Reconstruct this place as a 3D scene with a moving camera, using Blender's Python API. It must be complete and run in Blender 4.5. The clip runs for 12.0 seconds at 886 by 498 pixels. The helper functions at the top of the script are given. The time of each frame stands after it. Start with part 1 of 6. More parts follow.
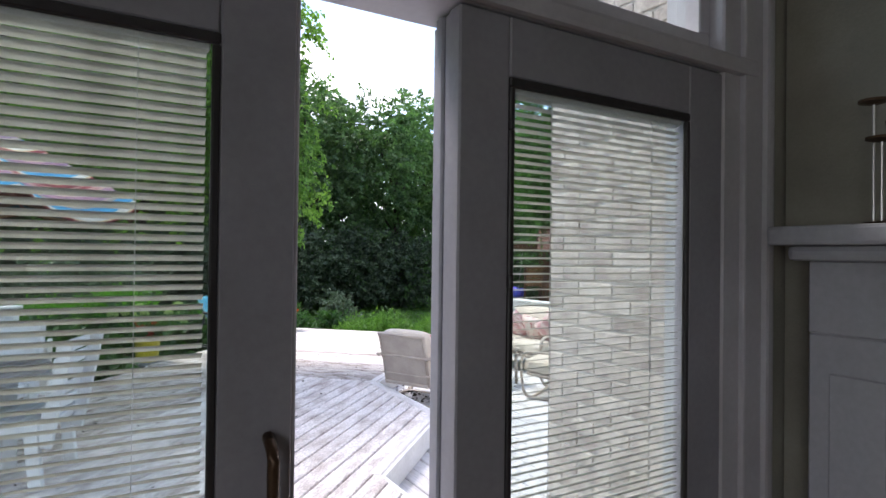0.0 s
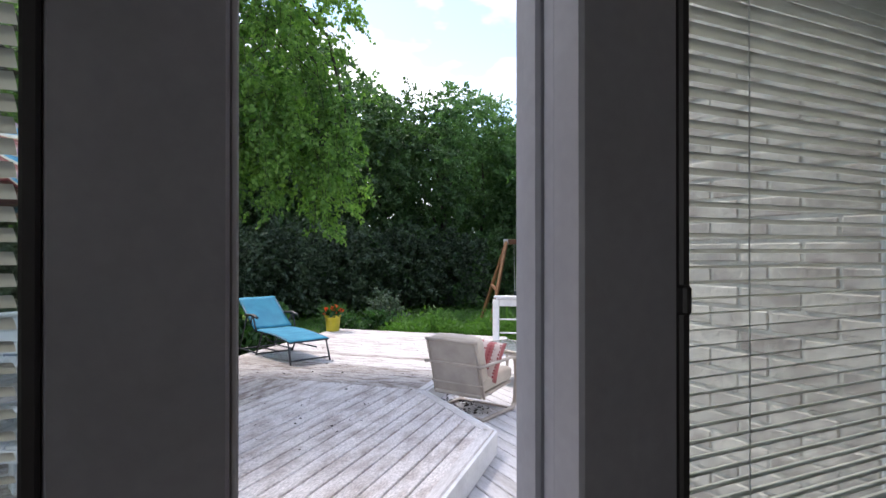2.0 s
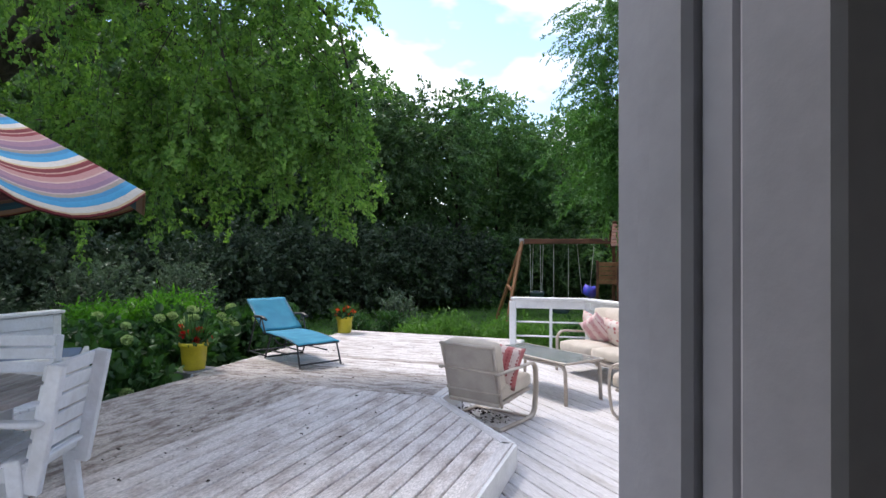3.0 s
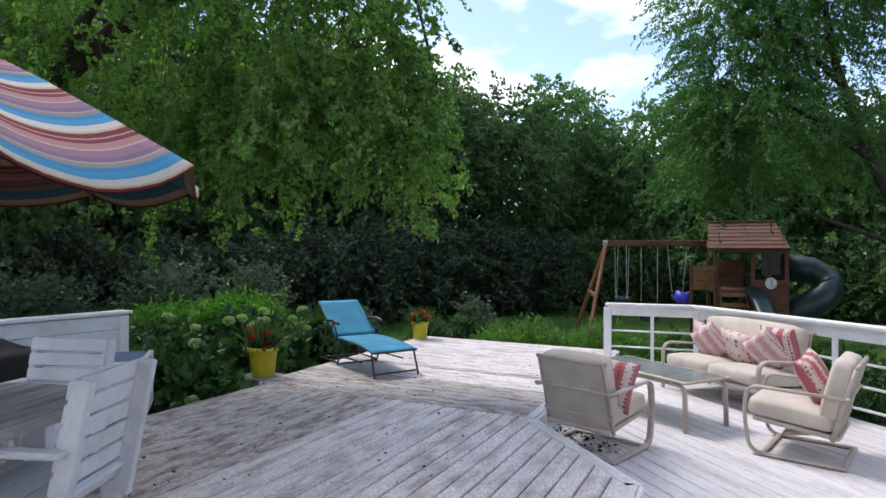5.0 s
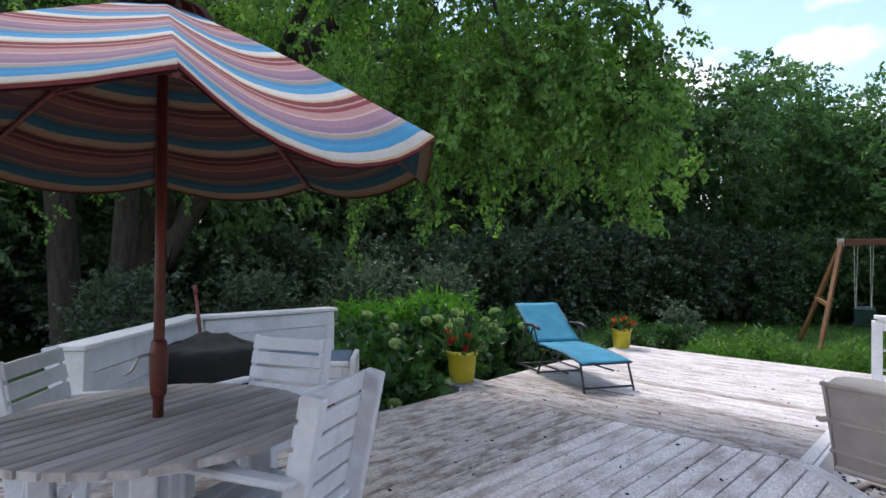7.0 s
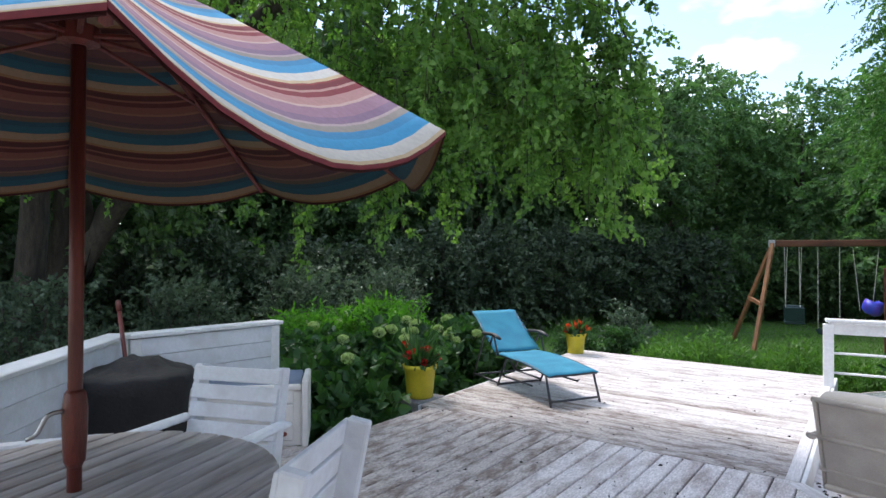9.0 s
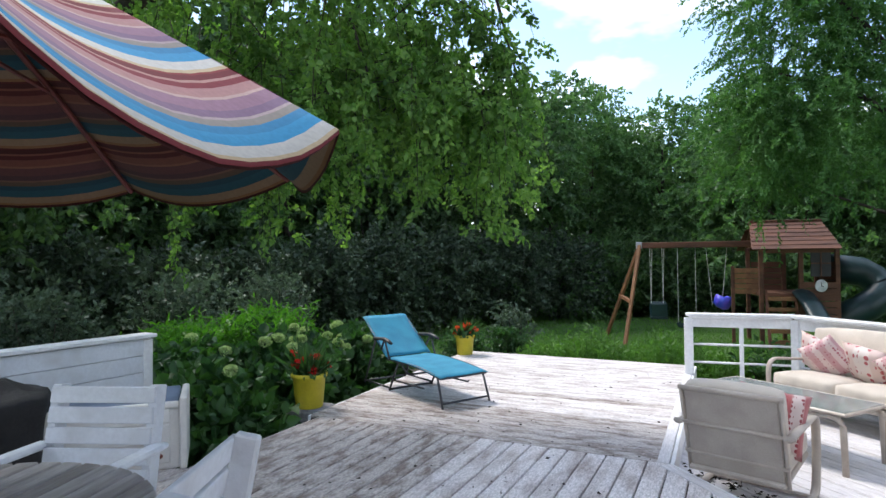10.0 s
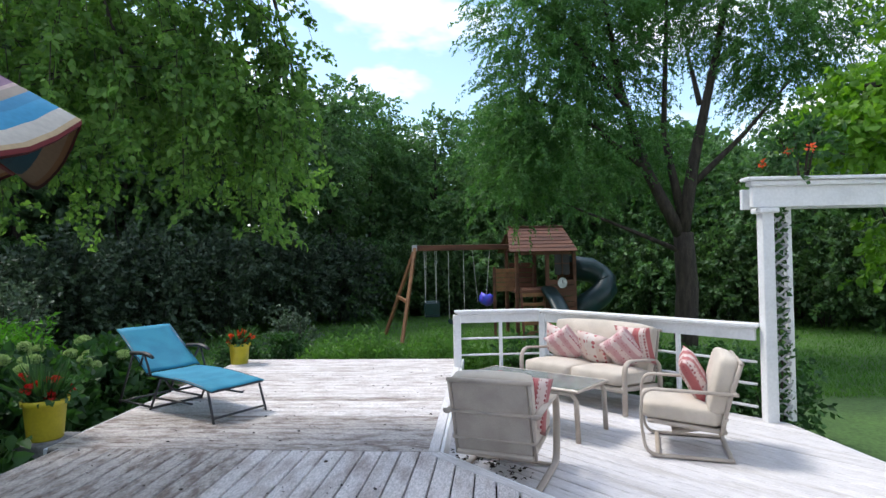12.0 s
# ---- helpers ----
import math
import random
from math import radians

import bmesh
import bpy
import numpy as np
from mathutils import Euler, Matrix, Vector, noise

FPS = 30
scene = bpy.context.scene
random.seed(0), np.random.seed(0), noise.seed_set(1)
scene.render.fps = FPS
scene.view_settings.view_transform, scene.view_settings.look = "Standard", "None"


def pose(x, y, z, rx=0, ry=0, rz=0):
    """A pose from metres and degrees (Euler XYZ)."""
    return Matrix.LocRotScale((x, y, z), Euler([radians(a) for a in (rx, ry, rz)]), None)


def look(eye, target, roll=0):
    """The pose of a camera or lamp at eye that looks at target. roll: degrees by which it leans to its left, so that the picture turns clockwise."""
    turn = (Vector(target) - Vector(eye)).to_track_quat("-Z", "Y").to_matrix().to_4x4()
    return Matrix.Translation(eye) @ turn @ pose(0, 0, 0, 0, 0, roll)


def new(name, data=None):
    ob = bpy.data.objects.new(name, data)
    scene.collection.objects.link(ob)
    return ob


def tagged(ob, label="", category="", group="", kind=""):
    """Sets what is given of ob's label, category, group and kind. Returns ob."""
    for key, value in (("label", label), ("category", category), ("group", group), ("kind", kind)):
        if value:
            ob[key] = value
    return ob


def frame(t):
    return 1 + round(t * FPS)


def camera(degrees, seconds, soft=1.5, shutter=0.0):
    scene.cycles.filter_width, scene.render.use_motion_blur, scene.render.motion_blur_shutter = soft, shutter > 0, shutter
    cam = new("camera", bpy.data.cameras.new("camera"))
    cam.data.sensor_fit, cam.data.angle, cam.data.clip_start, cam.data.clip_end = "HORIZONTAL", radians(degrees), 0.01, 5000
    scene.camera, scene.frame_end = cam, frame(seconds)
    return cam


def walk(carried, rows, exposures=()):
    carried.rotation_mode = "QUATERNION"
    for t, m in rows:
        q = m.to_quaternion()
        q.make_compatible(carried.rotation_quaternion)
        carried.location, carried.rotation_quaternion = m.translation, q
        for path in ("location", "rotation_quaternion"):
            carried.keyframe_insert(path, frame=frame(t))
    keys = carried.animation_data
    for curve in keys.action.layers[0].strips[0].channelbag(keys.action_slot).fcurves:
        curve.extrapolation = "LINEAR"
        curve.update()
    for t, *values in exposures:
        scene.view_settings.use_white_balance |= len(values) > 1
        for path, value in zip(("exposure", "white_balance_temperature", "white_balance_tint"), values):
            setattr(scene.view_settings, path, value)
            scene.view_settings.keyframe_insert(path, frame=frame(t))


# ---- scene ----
cam = camera(74.6, 12.0)
PATH = [
    (0, (-0.135, -0.12, 1.475), (0.883, 1.602, 1.494), 0.7),
    (0.5, (-0.096, 0.018, 1.483), (0.913, 1.745, 1.482), -0.3),
    (1, (-0.021, 0.163, 1.473), (0.951, 1.911, 1.474), 0.0),
    (1.5, (0.064, 0.308, 1.469), (0.982, 2.085, 1.472), 0.0),
    (2, (0.126, 0.428, 1.469), (1.0, 2.227, 1.477), 0.0),
    (2.5, (0.184, 0.565, 1.473), (1.031, 2.377, 1.48), 0.0),
    (4.5, (0.394, 1.29, 1.421), (1.113, 3.156, 1.44), 0.2),
    (5, (0.354, 1.519, 1.398), (0.966, 3.423, 1.421), 0.2),
    (5.5, (0.301, 1.731, 1.382), (0.75, 3.679, 1.405), 0.4),
    (6, (0.232, 1.895, 1.369), (0.524, 3.873, 1.392), 0.4),
    (6.5, (0.169, 2.062, 1.375), (0.311, 4.057, 1.398), 0.4),
    (7, (0.085, 2.216, 1.372), (0.128, 4.215, 1.394), 0.5),
    (7.2, (0.037, 2.264, 1.376), (0.066, 4.264, 1.397), 0.5),
    (8.8, (-0.116, 2.635, 1.434), (0.091, 4.624, 1.457), 0.1),
    (9, (-0.122, 2.655, 1.444), (0.144, 4.637, 1.466), 0.2),
    (9.5, (-0.131, 2.660, 1.438), (0.309, 4.611, 1.469), 0.0),
    (10, (-0.138, 2.690, 1.437), (0.501, 4.585, 1.474), -0.6),
    (10.5, (-0.131, 2.715, 1.446), (0.694, 4.537, 1.481), -0.8),
    (11, (-0.123, 2.707, 1.428), (0.876, 4.439, 1.466), -0.7),
    (11.5, (-0.117, 2.702, 1.428), (1.032, 4.338, 1.465), -0.8),
    (12, (-0.132, 2.655, 1.443), (1.153, 4.188, 1.478), -1.1),
]
walk(cam, [(t, look(eye, target, roll)) for t, eye, target, roll in PATH],
     ((0.0, 1.3, 6600, 17), (1.0, 1.2, 6600, 17), (2.0, 0.9, 6600, 16), (2.7, 0.75, 6550, 14), (4.5, 0.48, 6500, 15), (7.0, 0.60, 6450, 15), (9.0, 0.86, 6500, 12), (12.0, 0.63, 6400, 10)))

# ---- light ----
SUN_AZ, SUN_EL = -22.0, 58.0
world = bpy.data.worlds.new("world")
scene.world = world
world.use_nodes = True
wt = world.node_tree
sky = wt.nodes.new("ShaderNodeTexSky")
sky.sky_type, sky.sun_disc = "NISHITA", False
sky.sun_elevation, sky.sun_rotation = radians(SUN_EL), radians(SUN_AZ)
sky.air_density, sky.dust_density, sky.ozone_density = 1.0, 0.6, 1.0
wc = wt.nodes.new("ShaderNodeTexCoord")
wmap = wt.nodes.new("ShaderNodeMapping")
wmap.inputs["Scale"].default_value = (1.0, 1.0, 2.2)
wmap.inputs["Location"].default_value = (0.22, 0.06, 0.0)
cloud = wt.nodes.new("ShaderNodeTexNoise")
cloud.inputs["Scale"].default_value, cloud.inputs["Detail"].default_value, cloud.inputs["Roughness"].default_value = 3.0, 5, 0.5
ramp = wt.nodes.new("ShaderNodeValToRGB")
ramp.color_ramp.elements[0].position, ramp.color_ramp.elements[1].position = 0.475, 0.60
wmix = wt.nodes.new("ShaderNodeMix")
wmix.data_type = "RGBA"
wmix.inputs["B"].default_value = (10.0, 10.4, 10.9, 1)
wt.links.new(wc.outputs["Generated"], wmap.inputs["Vector"])
wt.links.new(wmap.outputs["Vector"], cloud.inputs["Vector"])
wt.links.new(cloud.outputs["Fac"], ramp.inputs["Fac"])
wt.links.new(ramp.outputs["Color"], wmix.inputs["Factor"])
lift = wt.nodes.new("ShaderNodeVectorMath")
lift.operation = "SCALE"
lift.inputs["Scale"].default_value = 1.5
wt.links.new(sky.outputs["Color"], lift.inputs[0])
wt.links.new(lift.outputs[0], wmix.inputs["A"])
wt.links.new(wmix.outputs["Result"], wt.nodes["Background"].inputs["Color"])
wt.nodes["Background"].inputs["Strength"].default_value = 0.125
sun_data = bpy.data.lights.new("sun", "SUN")
sun_data.energy, sun_data.angle, sun_data.color = 2.1, radians(13), (1.0, 0.95, 0.88)
sun = new("sun", sun_data)
sun.matrix_world = look((0, 0, 20), (-math.sin(radians(SUN_AZ)) * 10, -math.cos(radians(SUN_AZ)) * 10, 20 - 10 * math.tan(radians(SUN_EL))))

# ---- materials ----
def material(name, colour, rough=0.6, other=None, scale=6.0, fine=60.0, amount=0.35, bump=0.15, metal=0.0, stretch=(1, 1, 1), spread=(0.4, 0.62), per_object=0.0, sheen=0.0, rough_var=0.12):
    """Two-scale procedural surface: broad stains towards the other colour, fine grain and relief."""
    m = bpy.data.materials.new(name)
    m.use_nodes = True
    nt = m.node_tree
    b = nt.nodes["Principled BSDF"]
    other = other or tuple(c * 0.72 for c in colour)
    tc = nt.nodes.new("ShaderNodeTexCoord")
    mp = nt.nodes.new("ShaderNodeMapping")
    mp.inputs["Scale"].default_value = stretch
    nt.links.new(tc.outputs["Object"], mp.inputs["Vector"])
    vec = mp.outputs["Vector"]
    info = nt.nodes.new("ShaderNodeObjectInfo")
    if per_object:
        off = nt.nodes.new("ShaderNodeVectorMath")
        off.operation = "ADD"
        k = nt.nodes.new("ShaderNodeMath")
        k.operation = "MULTIPLY"
        k.inputs[1].default_value = 37.0
        nt.links.new(info.outputs["Random"], k.inputs[0])
        nt.links.new(vec, off.inputs[0])
        nt.links.new(k.outputs[0], off.inputs[1])
        vec = off.outputs[0]
    n1 = nt.nodes.new("ShaderNodeTexNoise")
    n1.inputs["Scale"].default_value, n1.inputs["Detail"].default_value = scale, 5
    n2 = nt.nodes.new("ShaderNodeTexNoise")
    n2.inputs["Scale"].default_value, n2.inputs["Detail"].default_value = fine, 4
    for n in (n1, n2):
        nt.links.new(vec, n.inputs["Vector"])
    r = nt.nodes.new("ShaderNodeMapRange")
    r.inputs["From Min"].default_value, r.inputs["From Max"].default_value = spread
    nt.links.new(n1.outputs["Fac"], r.inputs["Value"])
    mix = nt.nodes.new("ShaderNodeMix")
    mix.data_type = "RGBA"
    mix.inputs["A"].default_value, mix.inputs["B"].default_value = (*colour, 1), (*other, 1)
    nt.links.new(r.outputs["Result"], mix.inputs["Factor"])
    hsv = nt.nodes.new("ShaderNodeHueSaturation")
    val = nt.nodes.new("ShaderNodeMapRange")
    val.inputs["From Min"].default_value, val.inputs["From Max"].default_value = 0.3, 0.7
    val.inputs["To Min"].default_value, val.inputs["To Max"].default_value = 1 - amount / 2, 1 + amount / 2
    nt.links.new(n2.outputs["Fac"], val.inputs["Value"])
    out = val.outputs["Result"]
    if per_object:
        pv = nt.nodes.new("ShaderNodeMapRange")
        pv.inputs["To Min"].default_value, pv.inputs["To Max"].default_value = 1 - per_object, 1 + per_object
        nt.links.new(info.outputs["Random"], pv.inputs["Value"])
        mul = nt.nodes.new("ShaderNodeMath")
        mul.operation = "MULTIPLY"
        nt.links.new(out, mul.inputs[0])
        nt.links.new(pv.outputs["Result"], mul.inputs[1])
        out = mul.outputs[0]
    nt.links.new(out, hsv.inputs["Value"])
    nt.links.new(mix.outputs["Result"], hsv.inputs["Color"])
    nt.links.new(hsv.outputs["Color"], b.inputs["Base Color"])
    rv = nt.nodes.new("ShaderNodeMapRange")
    rv.inputs["To Min"].default_value, rv.inputs["To Max"].default_value = max(0.02, rough - rough_var), min(1, rough + rough_var)
    nt.links.new(n1.outputs["Fac"], rv.inputs["Value"])
    nt.links.new(rv.outputs["Result"], b.inputs["Roughness"])
    b.inputs["Metallic"].default_value = metal
    b.inputs["Sheen Weight"].default_value = sheen
    if bump:
        bp = nt.nodes.new("ShaderNodeBump")
        bp.inputs["Strength"].default_value, bp.inputs["Distance"].default_value = bump, 0.01
        nt.links.new(n2.outputs["Fac"], bp.inputs["Height"])
        nt.links.new(bp.outputs["Normal"], b.inputs["Normal"])
    return m


def leaf_material(name, dark, light, through_light, gloss=0.5, share=0.35):
    m = bpy.data.materials.new(name)
    m.use_nodes = True
    nt = m.node_tree
    b = nt.nodes["Principled BSDF"]
    geo = nt.nodes.new("ShaderNodeNewGeometry")
    tc = nt.nodes.new("ShaderNodeTexCoord")
    n = nt.nodes.new("ShaderNodeTexNoise")
    n.inputs["Scale"].default_value, n.inputs["Detail"].default_value = 1.1, 3
    nt.links.new(tc.outputs["Object"], n.inputs["Vector"])
    add = nt.nodes.new("ShaderNodeMath")
    add.operation = "MULTIPLY_ADD"
    add.inputs[1].default_value = 0.55
    nt.links.new(geo.outputs["Random Per Island"], add.inputs[0])
    sub = nt.nodes.new("ShaderNodeMath")
    sub.operation = "MULTIPLY_ADD"
    sub.inputs[1].default_value, sub.inputs[2].default_value = 1.8, -0.68
    nt.links.new(n.outputs["Fac"], sub.inputs[0])
    nt.links.new(sub.outputs[0], add.inputs[2])
    mix = nt.nodes.new("ShaderNodeMix")
    mix.data_type, mix.clamp_factor = "RGBA", True
    mix.inputs["A"].default_value, mix.inputs["B"].default_value = (*dark, 1), (*light, 1)
    nt.links.new(add.outputs[0], mix.inputs["Factor"])
    nt.links.new(mix.outputs["Result"], b.inputs["Base Color"])
    b.inputs["Roughness"].default_value = gloss
    b.inputs["Specular IOR Level"].default_value = 0.35
    tr = nt.nodes.new("ShaderNodeBsdfTranslucent")
    tint = nt.nodes.new("ShaderNodeMix")
    tint.data_type, tint.blend_type = "RGBA", "MULTIPLY"
    tint.inputs["Factor"].default_value, tint.inputs["B"].default_value = 1.0, (*through_light, 1)
    nt.links.new(mix.outputs["Result"], tint.inputs["A"])
    nt.links.new(tint.outputs["Result"], tr.inputs["Color"])
    ms = nt.nodes.new("ShaderNodeMixShader")
    ms.inputs[0].default_value = share
    nt.links.new(b.outputs[0], ms.inputs[1])
    nt.links.new(tr.outputs[0], ms.inputs[2])
    nt.links.new(ms.outputs[0], nt.nodes["Material Output"].inputs["Surface"])
    return m


def glass_material(name, tint=(0.95, 0.98, 0.97), rough=0.0, base=0.04):
    m = bpy.data.materials.new(name)
    m.use_nodes = True
    nt = m.node_tree
    tr = nt.nodes.new("ShaderNodeBsdfTransparent")
    tr.inputs["Color"].default_value = (*tint, 1)
    gl = nt.nodes.new("ShaderNodeBsdfGlossy")
    gl.inputs["Roughness"].default_value = rough
    lw = nt.nodes.new("ShaderNodeLayerWeight")
    p5 = nt.nodes.new("ShaderNodeMath")
    p5.operation = "POWER"
    p5.inputs[1].default_value = 4.0
    nt.links.new(lw.outputs["Facing"], p5.inputs[0])
    fr = nt.nodes.new("ShaderNodeMath")
    fr.operation = "MULTIPLY_ADD"
    fr.inputs[1].default_value, fr.inputs[2].default_value = 0.7, base
    nt.links.new(p5.outputs[0], fr.inputs[0])
    ms = nt.nodes.new("ShaderNodeMixShader")
    nt.links.new(fr.outputs[0], ms.inputs[0])
    nt.links.new(tr.outputs[0], ms.inputs[1])
    nt.links.new(gl.outputs[0], ms.inputs[2])
    nt.links.new(ms.outputs[0], nt.nodes["Material Output"].inputs["Surface"])
    return m


DECK = material("weathered_deck_paint", (0.66, 0.625, 0.62), 0.75, (0.34, 0.28, 0.26), scale=3.6, fine=36, amount=0.6, bump=0.5, stretch=(0.9, 2.6, 1), spread=(0.43, 0.76), per_object=0.04)
DECK_WORN = material("worn_bare_deck_wood", (0.475, 0.435, 0.415), 0.8, (0.215, 0.17, 0.15), scale=7.0, fine=48, amount=0.75, bump=0.8, stretch=(0.8, 2.0, 1), spread=(0.43, 0.66), per_object=0.04)
DECK_LOW = material("lighter_deck_paint", (0.62, 0.60, 0.61), 0.7, (0.42, 0.39, 0.37), scale=3.4, fine=40, amount=0.35, bump=0.4, stretch=(0.35, 3.2, 1), spread=(0.5, 0.8), per_object=0.07)
WHITE = material("white_outdoor_paint", (0.78, 0.79, 0.80), 0.5, (0.62, 0.63, 0.64), scale=3, fine=35, amount=0.12, bump=0.12, spread=(0.45, 0.8))
WHITE_OLD = material("chalky_white_paint", (0.72, 0.755, 0.81), 0.6, (0.55, 0.56, 0.58), scale=5, fine=40, amount=0.12, bump=0.25, spread=(0.5, 0.8), per_object=0.05)
TABLE_WOOD = material("greyed_table_paint", (0.55, 0.52, 0.515), 0.6, (0.36, 0.32, 0.305), scale=5, fine=40, amount=0.3, bump=0.4, stretch=(0.4, 3, 1), per_object=0.08)
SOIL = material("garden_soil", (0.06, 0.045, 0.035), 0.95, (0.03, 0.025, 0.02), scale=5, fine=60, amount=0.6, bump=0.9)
LAWN = material("lawn_ground", (0.065, 0.135, 0.028), 0.9, (0.042, 0.09, 0.022), scale=0.5, fine=25, amount=0.7, bump=0.6)
TAUPE = material("taupe_metal_paint", (0.47, 0.41, 0.35), 0.42, (0.40, 0.34, 0.29), scale=8, fine=120, amount=0.1, bump=0.04)
CUSHION = material("beige_cushion_cloth", (0.60, 0.53, 0.45), 0.9, (0.51, 0.45, 0.38), scale=4, fine=240, amount=0.22, bump=0.25, sheen=0.2)
SLING = material("taupe_sling_cloth", (0.42, 0.37, 0.32), 0.85, (0.36, 0.31, 0.27), scale=5, fine=200, amount=0.2, bump=0.2)
TURQ = material("turquoise_sling_cloth", (0.02, 0.25, 0.39), 0.75, (0.016, 0.20, 0.33), scale=5, fine=220, amount=0.2, bump=0.2)
DARK_METAL = material("dark_steel_tube", (0.035, 0.04, 0.05), 0.4, (0.06, 0.06, 0.065), scale=10, fine=100, amount=0.2, bump=0.05, metal=0.3)
YELLOW = material("yellow_plastic", (0.60, 0.52, 0.035), 0.45, (0.50, 0.43, 0.03), scale=5, fine=50, amount=0.12, bump=0.06)
RED_WOOD = material("red_stained_pole", (0.16, 0.035, 0.025), 0.45, (0.10, 0.022, 0.018), scale=6, fine=70, amount=0.3, bump=0.2, stretch=(4, 4, 0.5))
BLACK_COVER = material("black_vinyl_cover", (0.008, 0.008, 0.010), 0.75, (0.016, 0.016, 0.018), scale=6, fine=40, amount=0.4, bump=0.5)
PLASTIC_WHITE = material("greyish_white_plastic", (0.68, 0.68, 0.66), 0.5, (0.58, 0.57, 0.55), scale=4, fine=90, amount=0.08, bump=0.05)
PLASTIC_BLUE = material("slate_blue_plastic", (0.12, 0.17, 0.26), 0.5, scale=4, fine=80, amount=0.1, bump=0.05)
CEDAR = material("cedar_boards", (0.15, 0.058, 0.029), 0.7, (0.085, 0.034, 0.020), scale=3, fine=40, amount=0.4, bump=0.3, stretch=(0.5, 2, 2))
CEDAR_LIGHT = material("honey_cedar_boards", (0.27, 0.125, 0.052), 0.7, (0.18, 0.082, 0.038), scale=3, fine=40, amount=0.4, bump=0.3)
GREEN_PLASTIC = material("dark_green_plastic", (0.012, 0.038, 0.042), 0.4, scale=5, fine=60, amount=0.15, bump=0.05)
BLUE_PLASTIC = material("royal_blue_plastic", (0.05, 0.09, 0.68), 0.4, (0.13, 0.07, 0.6), scale=5, fine=60, amount=0.1, bump=0.05)
ROPE = material("pale_chain_sleeve", (0.55, 0.55, 0.5), 0.6, scale=20, fine=100, amount=0.2, bump=0.2)
BARK = material("grey_brown_bark", (0.055, 0.043, 0.034), 0.95, (0.028, 0.022, 0.018), scale=5, fine=28, amount=0.6, bump=1.0, stretch=(3, 3, 0.6))
BRICK = material("pale_painted_brick", (0.62, 0.555, 0.51), 0.85, (0.42, 0.355, 0.33), scale=7, fine=55, amount=0.3, bump=0.6, per_object=0.12, spread=(0.42, 0.68))
MORTAR = material("pale_mortar", (0.70, 0.65, 0.60), 0.95, scale=10, fine=80, amount=0.3, bump=0.6)
DOOR_PAINT = material("blue_grey_door_paint", (0.30, 0.30, 0.335), 0.45, (0.26, 0.26, 0.29), scale=3, fine=60, amount=0.1, bump=0.05)
FRAME_PAINT = material("grey_white_door_frame_paint", (0.50, 0.50, 0.54), 0.4, (0.43, 0.43, 0.46), scale=3, fine=60, amount=0.08, bump=0.04)
GASKET = material("dark_glazing_seal", (0.03, 0.028, 0.03), 0.5, scale=6, fine=60, amount=0.2, bump=0.05)
INNER_WALL = material("olive_grey_wall_paint", (0.33, 0.32, 0.27), 0.85, scale=2, fine=120, amount=0.08, bump=0.12)
CEILING = material("white_ceiling_paint", (0.7, 0.7, 0.68), 0.9, scale=2, fine=120, amount=0.06, bump=0.1)
WOOD_FLOOR = material("oak_floor", (0.25, 0.14, 0.07), 0.4, (0.18, 0.10, 0.05), scale=3, fine=30, amount=0.3, bump=0.1, stretch=(0.4, 4, 1))
MANTEL = material("blue_grey_mantel_paint", (0.40, 0.41, 0.46), 0.5, scale=3, fine=60, amount=0.1, bump=0.05)
STEEL = material("brushed_steel", (0.48, 0.48, 0.48), 0.35, (0.40, 0.40, 0.40), scale=5, fine=120, amount=0.1, bump=0.05, metal=0.9, stretch=(0.3, 6, 1))
GREY_LID = material("grey_grill_paint", (0.16, 0.15, 0.15), 0.45, scale=5, fine=80, amount=0.15, bump=0.06)
STONE = material("grey_block_stone", (0.24, 0.24, 0.25), 0.9, (0.15, 0.15, 0.16), scale=6, fine=60, amount=0.4, bump=0.6)
BRASS = material("dark_bronze", (0.10, 0.06, 0.035), 0.4, scale=6, fine=60, amount=0.2, bump=0.05, metal=0.6)
DIAL = material("white_clock_dial", (0.75, 0.75, 0.75), 0.5, scale=6, fine=60, amount=0.05, bump=0.0)
LATTICE = material("aged_lattice_wood", (0.42, 0.43, 0.45), 0.7, (0.25, 0.25, 0.26), scale=6, fine=50, amount=0.25, bump=0.3)
SHINGLE = material("house_shingle", (0.13, 0.12, 0.12), 0.9, scale=6, fine=50, amount=0.4, bump=0.5)
GLASS = glass_material("window_glass")
TABLE_GLASS = material("frosted_table_glass", (0.22, 0.25, 0.24), 0.10, (0.15, 0.18, 0.17), scale=9, fine=60, amount=0.3, bump=0.03)
TABLE_GLASS.node_tree.nodes["Principled BSDF"].inputs["Alpha"].default_value = 0.82
OVERHANG = leaf_material("birch_leaf", (0.04, 0.105, 0.028), (0.20, 0.33, 0.095), (1.6, 1.9, 0.8), share=0.55)
LOCUST = leaf_material("locust_leaf", (0.035, 0.11, 0.03), (0.12, 0.25, 0.075), (1.4, 1.7, 0.7), share=0.4)
WOODS = leaf_material("woodland_leaf", (0.024, 0.056, 0.026), (0.115, 0.20, 0.085), (1.3, 1.6, 0.7), share=0.38)
# darker than WOODS: the shade under the trees is put into this leaf colour
UNDERSTOREY = leaf_material("shaded_understorey_leaf", (0.015, 0.032, 0.020), (0.10, 0.15, 0.09), (1.2, 1.4, 0.8), share=0.2)
# paler copy of WOODS: sun and haze on far trees put into the colour
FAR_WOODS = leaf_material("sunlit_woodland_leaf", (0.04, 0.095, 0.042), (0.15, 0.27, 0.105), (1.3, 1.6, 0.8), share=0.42)
